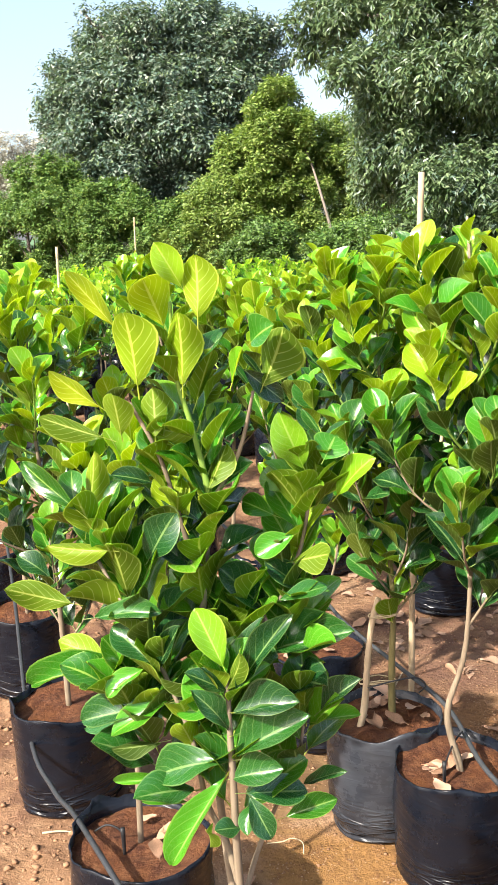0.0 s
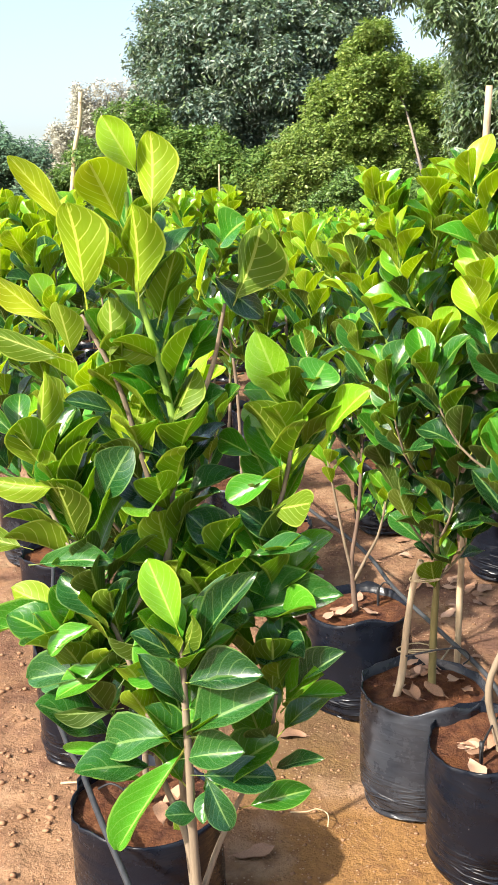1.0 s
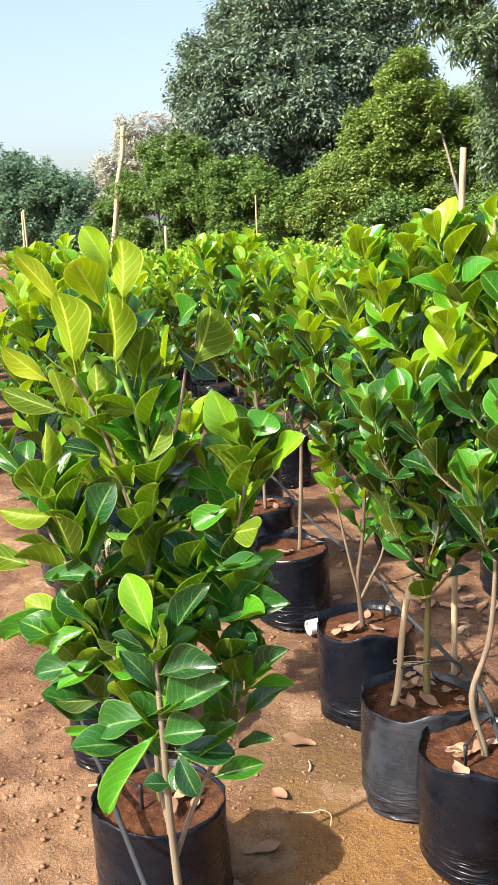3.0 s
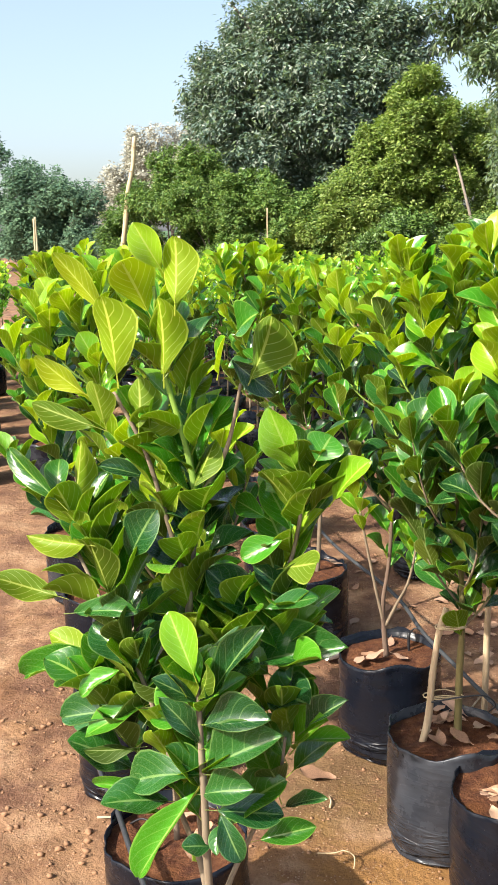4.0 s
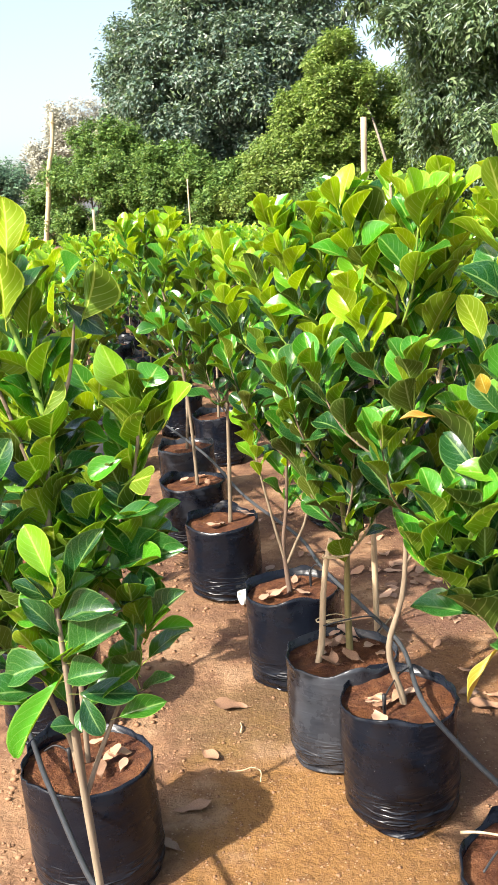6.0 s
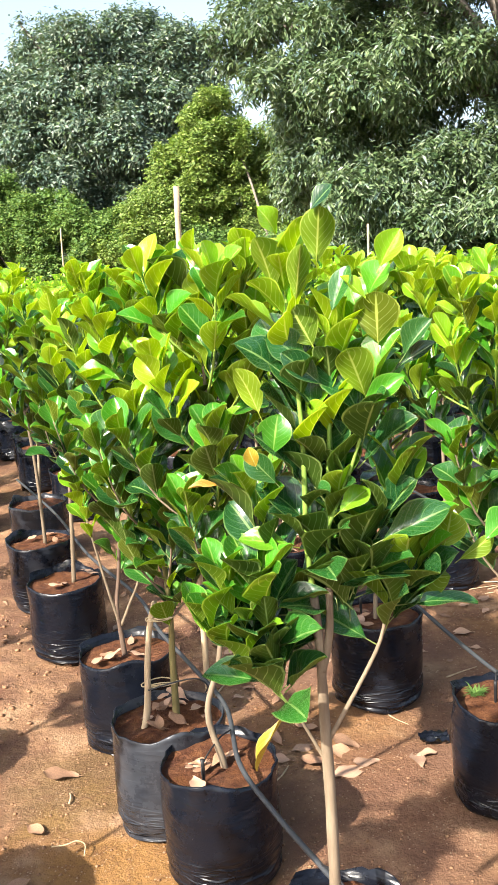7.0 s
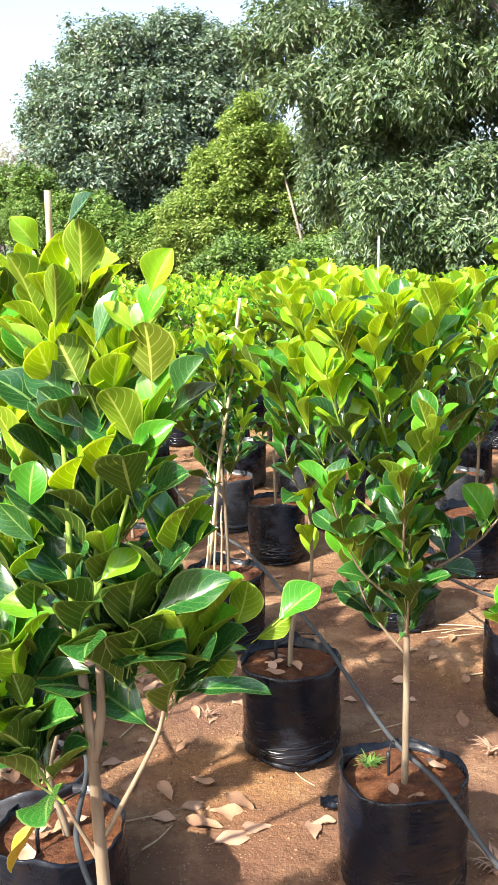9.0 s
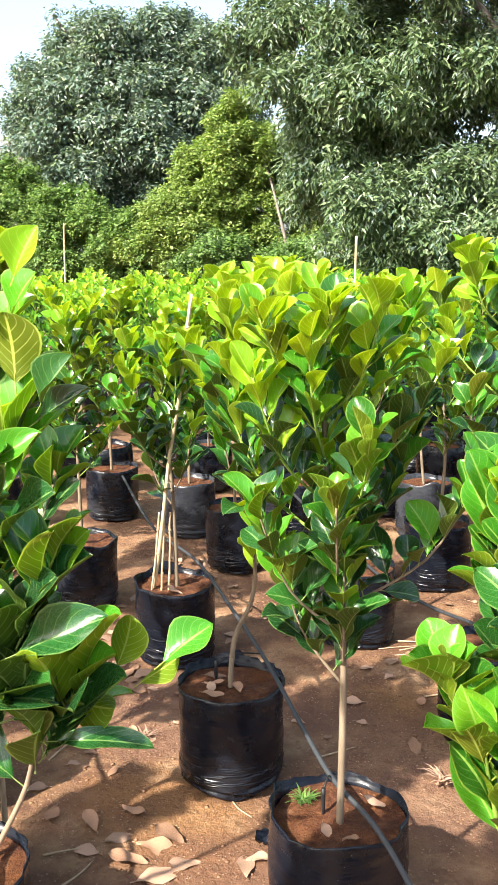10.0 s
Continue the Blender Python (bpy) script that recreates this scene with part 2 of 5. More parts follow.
def soil_material(name, big):
    m, nt, bsdf, out = mat_base(name)
    a = noise_tex(nt, 0.85 if big else 9.0, 4, 0.55)
    b = noise_tex(nt, 3.2 if big else 26.0, 6, 0.62)
    crumb = noise_tex(nt, 17.0 if big else 70.0, 7, 0.72)
    c = noise_tex(nt, 48.0 if big else 150.0, 3, 0.6)
    grit = node(nt, "ShaderNodeTexVoronoi", Scale=72.0 if big else 160.0)
    tc = nt.nodes.new("ShaderNodeTexCoord")
    nt.links.new(tc.outputs["Object"], grit.inputs["Vector"])
    col = ramp(nt, b, [(0.32, (0.095, 0.042, 0.024)), (0.44, (0.165, 0.086, 0.050)), (0.54, (0.248, 0.137, 0.073)), (0.66, (0.36, 0.224, 0.128))])
    ochre = ramp(nt, a, [(0.50, (0, 0, 0)), (0.64, (1, 1, 1))])
    if big:
        sepg = nt.nodes.new("ShaderNodeSeparateXYZ")
        tcg = nt.nodes.new("ShaderNodeTexCoord")
        nt.links.new(tcg.outputs["Object"], sepg.inputs[0])
        for px, py, pr, tint, share in STAINS:
            dx = math_node(nt, "SUBTRACT", sepg.outputs[0], px)
            dy = math_node(nt, "SUBTRACT", sepg.outputs[1], py)
            dd = math_node(nt, "SQRT", math_node(nt, "ADD", math_node(nt, "MULTIPLY", dx, dx), math_node(nt, "MULTIPLY", dy, dy)))
            edge = math_node(nt, "ADD", math_node(nt, "DIVIDE", dd, pr), math_node(nt, "MULTIPLY_ADD", b, 2.2, -1.1))
            mask = ramp(nt, edge, [(0.55, (1, 1, 1)), (1.0, (0, 0, 0))])
            col = mix_col(nt, math_node(nt, "MULTIPLY", mask, share), col, tint)
        ochre = ramp(nt, a, [(0.58, (0, 0, 0)), (0.72, (1, 1, 1))])
    col = mix_col(nt, math_node(nt, "MULTIPLY", ochre, 0.55), col, (0.28, 0.145, 0.048))
    col = mix_col(nt, math_node(nt, "MULTIPLY", ramp(nt, crumb, [(0.50, (0, 0, 0)), (0.66, (1, 1, 1))]), 0.55), col, (0.135, 0.060, 0.032))
    col = mix_col(nt, math_node(nt, "MULTIPLY", ramp(nt, c, [(0.52, (0, 0, 0)), (0.75, (1, 1, 1))]), 0.45), col, (0.11, 0.052, 0.03))
    stone = math_node(nt, "MULTIPLY", math_node(nt, "LESS_THAN", grit.outputs["Distance"], 0.22), math_node(nt, "GREATER_THAN", crumb, 0.51))
    col = mix_col(nt, math_node(nt, "MULTIPLY", stone, 0.55), col, (0.46, 0.33, 0.215))
    if not big:
        col = mix_col(nt, 1.0, col, (0.62, 0.43, 0.34), "MULTIPLY")
    nt.links.new(col, bsdf.inputs["Base Color"])
    damp = ramp(nt, a, [(0.40, (0.62, 0.62, 0.62)), (0.52, (0.95, 0.95, 0.95))])
    nt.links.new(damp, bsdf.inputs["Roughness"])
    bsdf.inputs["Specular IOR Level"].default_value = 0.25
    hgt = math_node(nt, "ADD", math_node(nt, "MULTIPLY", crumb, 1.0), math_node(nt, "MULTIPLY", c, 0.25))
    bump(nt, bsdf, hgt, 0.8, 0.035)
    return m


GROUND = soil_material("red earth", True)
POT_SOIL = soil_material("potting soil", False)


def plain(name, col, rough=0.6, vary=0.25, scale=50, spec=0.4, metal=0.0):
    m, nt, bsdf, out = mat_base(name)
    n = noise_tex(nt, scale, 4)
    oi = nt.nodes.new("ShaderNodeObjectInfo")
    k = math_node(nt, "MULTIPLY_ADD", oi.outputs["Random"], 0.5, math_node(nt, "MULTIPLY", n, 0.8))
    lo = tuple(c * (1 - vary) for c in col)
    hi = tuple(min(1, c * (1 + vary)) for c in col)
    nt.links.new(ramp(nt, k, [(0.25, lo), (0.9, hi)]), bsdf.inputs["Base Color"])
    bsdf.inputs["Roughness"].default_value = rough
    bsdf.inputs["Specular IOR Level"].default_value = spec
    bsdf.inputs["Metallic"].default_value = metal
    bump(nt, bsdf, n, 0.3, 0.002)
    return m


DRY_LEAF = plain("dry fallen leaf", (0.27, 0.150, 0.088), 0.7, 0.5, 30)
DRY_PALE = plain("bleached fallen leaf", (0.33, 0.205, 0.135), 0.7, 0.35, 30)
HOSE = plain("dusty black hose", (0.030, 0.032, 0.035), 0.5, 0.5, 60)
PEBBLE = plain("earth clod", (0.22, 0.125, 0.072), 0.95, 0.45, 25, 0.1)
SPIKE = plain("black plastic spike", (0.012, 0.012, 0.013), 0.55, 0.3, 60)
PVC = plain("white plastic pipe", (0.72, 0.70, 0.64), 0.4, 0.1, 20)


# mesh helpers -----------------------------------------------------------------
def mesh_from(name, verts, faces, mats, face_mat=None, uvs=None, smooth=True):
    me = bpy.data.meshes.new(name)
    me.from_pydata([tuple(v) for v in verts], [], faces)
    for m in mats:
        me.materials.append(m)
    if face_mat is not None:
        me.polygons.foreach_set("material_index", face_mat)
    if uvs is not None:
        layer = me.uv_layers.new(name="UVMap")
        idx = np.zeros(len(me.loops), dtype=np.int32)
        me.loops.foreach_get("vertex_index", idx)
        layer.data.foreach_set("uv", np.asarray(uvs, dtype=np.float32)[idx].ravel())
    me.polygons.foreach_set("use_smooth", [smooth] * len(me.polygons))
    me.update()
    return me


def part_mesh(name, me, parent, label=""):
    ob = new(name, me)
    ob.parent = parent
    if label:
        ob["label"] = label
    return ob


def smooth_path(pts, radii, steps=4):
    """Catmull-Rom through the points."""
    pts = [Vector(p) for p in pts]
    out, rr = [], []
    for i in range(len(pts) - 1):
        p0, p1, p2, p3 = pts[max(i - 1, 0)], pts[i], pts[i + 1], pts[min(i + 2, len(pts) - 1)]
        for k in range(steps):
            t = k / steps
            out.append(0.5 * ((2 * p1) + (p2 - p0) * t + (2 * p0 - 5 * p1 + 4 * p2 - p3) * t * t + (3 * p1 - p0 - 3 * p2 + p3) * t ** 3))
            rr.append(radii[i] * (1 - t) + radii[i + 1] * t)
    out.append(pts[-1])
    rr.append(radii[-1])
    return out, rr


def tube(pts, radii, seg=7, steps=4, wob=0.0, rng=None):
    """Verts and faces of a tapered round tube."""
    line, rr = smooth_path(pts, radii, steps) if steps > 1 else ([Vector(p) for p in pts], list(radii))
    verts, faces = [], []
    side = None
    for i, p in enumerate(line):
        d = (line[min(i + 1, len(line) - 1)] - line[max(i - 1, 0)]).normalized()
        if side is None:
            side = d.orthogonal().normalized()
        side = (side - d * side.dot(d)).normalized()
        up = d.cross(side)
        r = rr[i] * (1 + (rng.uniform(-wob, wob) if rng else 0))
        for k in range(seg):
            a = 2 * math.pi * k / seg
            verts.append(p + side * (math.cos(a) * r) + up * (math.sin(a) * r))
    n = len(line)
    for i in range(n - 1):
        for k in range(seg):
            k2 = (k + 1) % seg
            faces.append((i * seg + k, i * seg + k2, (i + 1) * seg + k2, (i + 1) * seg + k))
    faces.append(tuple(range(seg))[::-1])
    faces.append(tuple((n - 1) * seg + k for k in range(seg)))
    return verts, faces


def join(parts):
    verts, faces = [], []
    for v, f in parts:
        o = len(verts)
        verts += list(v)
        faces += [tuple(i + o for i in q) for q in f]
    return verts, faces


# leaves ---------------------------------------------------------------------
def blade(rows, cols, width, fold, curl, wave, point, rng, petiole=0.16, two_sided=True):
    """A leaf of unit length along +y, its upper face to +z: verts, faces, uvs."""
    verts, faces, uvs = [], [], []
    ph = rng.uniform(0, 6.28)
    twist = rng.uniform(-0.25, 0.25)
    for i in range(rows + 1):
        v = 1 - (1 - i / rows) ** 1.4
        # obovate outline: widest past the middle, blunt tip
        w = width * 0.5 * (math.sin(math.pi * min(1, v ** 1.12 * 0.985 + 0.012)) ** 0.70) * (0.58 + 0.46 * v) / 0.86
        if v > 0.985:
            w = width * 0.02 * point
        for j in range(cols + 1):
            u = j / cols * 2 - 1
            x = u * w
            z = abs(u) * w * fold - curl * (v - 0.15) ** 2 + wave * math.sin(ph + 9 * v + (2 if u > 0 else 0)) * abs(u) * 0.6
            z += twist * u * w * v
            y = petiole + v * (1 - petiole) + abs(u) * 0.012
            verts.append(Vector((x, y, z)))
            uvs.append((0.5 + u * 0.5, v))
    for i in range(rows):
        for j in range(cols):
            a = i * (cols + 1) + j
            faces += [(a, a + 1, a + cols + 2), (a, a + cols + 2, a + cols + 1)]
    upper = len(faces)
    if two_sided:
        # the underside: a second sheet just below the first
        n = len(verts)
        verts += [p + Vector((0, 0, -0.006)) for p in verts]
        uvs += list(uvs)
        faces += [tuple(i + n for i in f)[::-1] for f in faces]
    # petiole: a slim three-sided stalk
    o = len(verts)
    for y, r in ((0.0, 0.016), (petiole + 0.12, 0.008)):
        zc = -0.010 if y > 0 else 0.0
        for k in range(3):
            a = 2.09 * k
            verts.append(Vector((math.cos(a) * r, y, math.sin(a) * r + zc)))
            uvs.append((0.5, 0.02))
    for k in range(3):
        k2 = (k + 1) % 3
        faces.append((o + k, o + k2, o + 3 + k2, o + 3 + k))
    side = [0] * upper + [1] * (len(faces) - upper)
    return verts, faces, uvs, side


def leaf_library(rows, cols, count, seed, two_sided=True):
    rng = random.Random(seed)
    lib = []
    for i in range(count):
        lib.append(blade(rows, cols, 1.0, rng.uniform(0.16, 0.60), rng.uniform(-0.08, 0.36), rng.uniform(0.025, 0.075), rng.uniform(0.4, 1.0), rng, two_sided=two_sided))
    return lib


LEAF_FINE = leaf_library(9, 4, 5, 11)
LEAF_COARSE = leaf_library(5, 2, 5, 12)
LEAF_RAW = leaf_library(3, 2, 4, 13, False)
AGE_MATS = {"young": (LEAF_YOUNG, UNDER_YOUNG), "mature": (LEAF_MATURE, UNDER_MATURE), "old": (LEAF_OLD, UNDER_OLD), "yellow": (LEAF_YELLOW, LEAF_YELLOW)}
LEAF_MESH = {}
for age, mats in AGE_MATS.items():
    for i, (v, f, u, sd) in enumerate(LEAF_FINE):
        LEAF_MESH[age, i] = mesh_from("leaf", v, f, mats, sd, uvs=u)


def leaf_frame(base, tip, width, face):
    """Matrix that lays the unit leaf from base to tip, its upper side turned to face."""
    y = tip - base
    length = y.length
    y = y / length
    z = face - y * face.dot(y)
    if z.length < 1e-4:
        z = y.orthogonal()
    z.normalize()
    x = y.cross(z)
    m = Matrix((x * width, y * length, z * length)).transposed().to_4x4()
    return Matrix.Translation(base) @ m


def leaf_spec(base, tip, width, face, age):
    return (Vector(base), Vector(tip), width, Vector(face), age)


def shoot_leaves(pts, n, size, rng, top_age="young", low_age="mature", start=0.25, spread=1.0):
    """Leaves set spirally along a shoot: upright ones at its end, larger spreading ones below."""
    line, _ = smooth_path(pts, [1] * len(pts), 6)
    out = []
    a = rng.uniform(0, 6.28)
    for i in range(n):
        s = start + (1 - start) * ((i + 0.5) / n) ** 0.72
        q = s * (len(line) - 1)
        k = min(int(q), len(line) - 2)
        p = line[k].lerp(line[k + 1], q - k)
        d = (line[k + 1] - line[k]).normalized()
        a += 2.4 + rng.uniform(-0.4, 0.4)
        o = d.orthogonal().normalized()
        o = (Matrix.Rotation(a, 3, d) @ o)
        flat = Vector((o.x, o.y, o.z * 0.4))
        rise = 0.78 + 0.9 * s + rng.uniform(-0.75, 0.6)
        direction = (flat * spread * rng.uniform(0.6, 1.0) + Vector((0, 0, 1)) * rise * 0.85 + d * 0.3 * s).normalized()
        length = size * (1.05 - 0.22 * s) * rng.uniform(0.78, 1.22)
        if s > 0.97:
            length *= 0.7
        face = (Vector((0, 0, 0.45)) + SUN_TO * 0.55 - flat * 0.55 + Vector((rng.uniform(-0.5, 0.5), rng.uniform(-0.5, 0.5), rng.uniform(-0.1, 0.4)))).normalized()
        if face.dot(Vector((0, 0, 1))) < 0:
            face.z = abs(face.z)
        h = s + rng.uniform(-0.3, 0.3)
        age = top_age if h > 0.62 else (low_age if h > 0.22 else "old")
        out.append(leaf_spec(p, p + direction * length, length * rng.uniform(0.48, 0.64), face, age))
    return out


def add_leaves(thing, specs, rng, bearer=None):
    """Each leaf an object of its own, under the stem or branch that bears it."""
    for base, tip, w, face, age in specs:
        ob = new("leaf", LEAF_MESH[age, rng.randrange(5)])
        ob.parent = bearer or thing
        ob.matrix_basis = Matrix.Translation(-thing.location) @ leaf_frame(base, tip, w, face)


def foliage_mesh(name, specs, lib, rng, mats=("young", "mature", "old")):
    """All leaves of a plant farther off in one mesh."""
    verts, faces, uvs, fm = [], [], [], []
    for base, tip, w, face, age in specs:
        m = leaf_frame(base, tip, w, face)
        v, f, u, sd = lib[rng.randrange(len(lib))]
        o = len(verts)
        verts += [m @ q for q in v]
        faces += [tuple(i + o for i in q) for q in f]
        uvs += u
        fm += [2 * mats.index(age) + k for k in sd]
    return mesh_from(name, verts, faces, [q for a in mats for q in AGE_MATS[a]], fm, uvs)


# grow bag ---------------------------------------------------------------------
def bag_meshes(seed, seg=48, rings=38, r=0.168, h=0.335, soil=0.306):
    """Wrinkled polythene bag with a loose uneven rim, and the soil in it."""
    rng = random.Random(seed)
    off = Vector((rng.uniform(0, 50), rng.uniform(0, 50), 0))
    verts, faces = [], []
    ex = rng.uniform(0.94, 1.04)

    def wall(a, z, inner):
        q = z / h
        rad = r * (0.985 + 0.03 * math.sin(3.1 * q) - 0.06 * max(0, 0.12 - q) / 0.12)
        n1 = noise.noise(Vector((math.cos(a) * 1.5, math.sin(a) * 1.5, q * 2.5)) + off)
        n2 = noise.noise(Vector((math.cos(a) * 1.3, math.sin(a) * 1.3, q * 21)) + off)
        n3 = noise.noise(Vector((math.cos(a) * 5.0, math.sin(a) * 5.0, q * 3)) + off)
        rad += 0.008 * n1 + 0.015 * n2 * max(0.08, 1 - q / 0.40) + (0.013 * n3 + 0.003) * (max(0, q - 0.78) / 0.22) ** 1.5
        rad -= 0.0035 if inner else 0
        return Vector((math.cos(a) * rad * ex, math.sin(a) * rad / ex, z))

    ear = rng.uniform(0, 2 * math.pi)

    def lip(a):
        fold = math.cos(a - ear)
        return h + 0.026 * max(0.0, fold) ** 14 + 0.020 * noise.noise(Vector((math.cos(a) * 1.3, math.sin(a) * 1.3, 7)) + off) + 0.007 * noise.noise(Vector((math.cos(a) * 5, math.sin(a) * 5, 3)) + off)

    rows = []
    for i in range(rings + 1):
        row = []
        for k in range(seg):
            a = 2 * math.pi * k / seg
            row.append(len(verts))
            verts.append(wall(a, 0.004 + (lip(a) - 0.004) * (i / rings) ** 1.5, False))
        rows.append(row)
    for z in (1.0, 0.86, 0.74):
        row = []
        for k in range(seg):
            a = 2 * math.pi * k / seg
            row.append(len(verts))
            verts.append(wall(a, lip(a) * z - (0 if z < 1 else -0.002), True))
        rows.append(row)
    for i in range(len(rows) - 1):
        for k in range(seg):
            k2 = (k + 1) % seg
            faces.append((rows[i][k], rows[i][k2], rows[i + 1][k2], rows[i + 1][k]))
    faces.append(tuple(rows[0])[::-1])
    bag = mesh_from("bag", verts, faces, [BAG_DUSTY if seed == 103 else BAG])
    sv, sf = [Vector((0, 0, soil + 0.006))], []
    n = 5
    for j in range(1, n + 1):
        for k in range(seg // 2):
            a = 4 * math.pi * k / seg
            p = wall(a, soil, True)
            q = Vector((p.x * j / n, p.y * j / n, 0))
            q.z = soil + 0.012 * noise.noise(q * 14 + off) + 0.004 * noise.noise(q * 60 + off)
            sv.append(q)
    s2 = seg // 2
    for k in range(s2):
        sf.append((0, 1 + k, 1 + (k + 1) % s2))
    for j in range(n - 1):
        for k in range(s2):
            a, b = 1 + j * s2 + k, 1 + j * s2 + (k + 1) % s2
            sf.append((a, a + s2, b + s2, b))
    return bag, mesh_from("soil", sv, sf, [POT_SOIL])


BAGS = [bag_meshes(100 + i) for i in range(6)]
BAGS_FAR = [bag_meshes(200 + i, 20, 7) for i in range(3)]


def new_sapling(x, y, variant, turn, label, far=False, tilt=0.0):
    """Empty at the base of the plant, with its bag and soil."""
    thing = new("potted_sapling")
    thing.location = (x, y, 0)
    tagged(thing, label, "sapling", "saplings in grow bags")
    bag, soil = (BAGS_FAR if far else BAGS)[variant % (3 if far else 6)]
    for nm, me, lb in (("grow_bag", bag, "black polythene grow bag"), ("soil", soil, "red brown potting soil")):
        ob = part_mesh(nm, me, thing, lb)
        ob.matrix_basis = pose(0, 0, 0, tilt, 0, turn)
    bpy.context.view_layer.update()
    return thing


def add_stem(thing, name, pts, r0, r1, mat=None, seg=8, label=""):
    n = len(pts)
    radii = [r0 + (r1 - r0) * (i / (n - 1)) for i in range(n)]
    rng = random.Random(int(abs(pts[0][0]) * 1000) + n)
    v, f = tube(pts, radii, seg, 5, 0.06, rng)
    v = [p - thing.location for p in v]
    return part_mesh(name, mesh_from(name, v, f, [mat or BARK_GREY]), thing, label)


# ground -----------------------------------------------------------------------
def relief(x, y):
    near = max(0.0, 1 - max(0.0, math.hypot(x - 0.4, y - 3) - 6) / 6)
    z = 0.012 * noise.noise(Vector((x * 1.3, y * 1.3, 0.3))) + near * (0.008 * noise.noise(Vector((x * 5, y * 5, 5))) + (0.0045 if x > -0.2 else 0.0045 + 0.013 * min(1.0, (-0.2 - x) * 2)) * noise.noise(Vector((x * 14, y * 14, 9))))
    return z - 0.006


def build_ground():
    """One sheet, fine near the path and coarse out to the horizon."""
    def axis(lo, hi, a, b, step):
        mid = list(np.arange(a, b, step))
        left, v, s = [], a, step
        while v > lo:
            s *= 1.28
            v -= s
            left.append(max(v, lo))
        right, v, s = [], mid[-1], step
        while v < hi:
            s *= 1.28
            v += s
            right.append(min(v, hi))
        return left[::-1] + mid + right
    xs = axis(-600, 600, -1.9, 2.6, 0.026)
    ys = axis(-300, 900, 1.2, 5.6, 0.030)
    verts = [(x, y, relief(x, y)) for y in ys for x in xs]
    nx = len(xs)
    faces = [(j * nx + i, j * nx + i + 1, (j + 1) * nx + i + 1, (j + 1) * nx + i) for j in range(len(ys) - 1) for i in range(nx - 1)]
    ob = new("ground", mesh_from("ground", verts, faces, [GROUND]))
    tagged(ob, "trodden red brown earth with grit and ochre patches", "ground", kind="structure")


build_ground()


# saplings seen closest ------------------------------------------------------------
HEX = Vector((-0.20, -0.75, 0.60))


LOOKS = {"y": ("young", -1), "Y": ("young", 1), "m": ("mature", 1), "u": ("mature", -1), "o": ("old", 1), "v": ("old", -1)}


def key_leaves(rows, looks, rng, face=HEX, jit=0.45):
    """Leaves of known place; y, u, v turn their undersides outwards, Y, m, o their upper sides."""
    out = []
    for i, (b, t, w) in enumerate(rows):
        b, t = Vector(b), Vector(t)
        d = t - b
        age, side = LOOKS[looks[i]]
        f = (face + Vector((rng.uniform(-jit, jit), rng.uniform(-0.2, 0.2), rng.uniform(-0.7 * jit, 0.9 * jit)))) * side
        out.append(leaf_spec(b - d * 0.19, t + d * 0.04, w * 1.22, f, age))
    return out


HERO_TOP = [
    ((-0.163, 1.115, 1.556), (-0.168, 1.118, 1.647), 0.055),
    ((-0.106, 1.125, 1.554), (-0.103, 1.132, 1.643), 0.041),
    ((-0.129, 1.147, 1.630), (-0.148, 1.120, 1.693), 0.049),
    ((-0.077, 1.094, 1.642), (-0.075, 1.115, 1.712), 0.041),
    ((-0.098, 1.116, 1.680), (-0.123, 1.099, 1.732), 0.031),
    ((-0.202, 1.181, 1.629), (-0.257, 1.181, 1.700), 0.025),
    ((-0.228, 1.167, 1.522), (-0.291, 1.167, 1.567), 0.030),
    ((-0.197, 1.149, 1.486), (-0.199, 1.127, 1.543), 0.039),
    ((-0.151, 1.148, 1.482), (-0.152, 1.172, 1.540), 0.042),
    ((-0.102, 1.138, 1.557), (-0.052, 1.151, 1.623), 0.024),
    ((-0.044, 1.149, 1.551), (-0.028, 1.121, 1.597), 0.033),
    ((-0.004, 1.155, 1.543), (0.030, 1.160, 1.614), 0.052),
]
HERO_MIDDLE = [
    ((-0.017, 1.148, 1.603), (0.008, 1.118, 1.628), 0.039),
    ((-0.108, 1.198, 1.518), (-0.061, 1.196, 1.536), 0.029),
    ((-0.069, 1.185, 1.468), (-0.054, 1.209, 1.512), 0.050),
    ((-0.084, 1.185, 1.471), (-0.061, 1.211, 1.523), 0.020),
    ((-0.084, 1.158, 1.404), (-0.059, 1.177, 1.459), 0.043),
    ((-0.122, 1.163, 1.351), (-0.155, 1.192, 1.412), 0.049),
    ((-0.171, 1.201, 1.405), (-0.216, 1.176, 1.426), 0.024),
    ((-0.171, 1.137, 1.312), (-0.134, 1.119, 1.377), 0.045),
    ((-0.235, 1.210, 1.469), (-0.321, 1.208, 1.500), 0.027),
    ((-0.097, 1.178, 1.477), (-0.153, 1.166, 1.486), 0.027),
    ((-0.030, 1.167, 1.566), (0.020, 1.158, 1.525), 0.026),
]
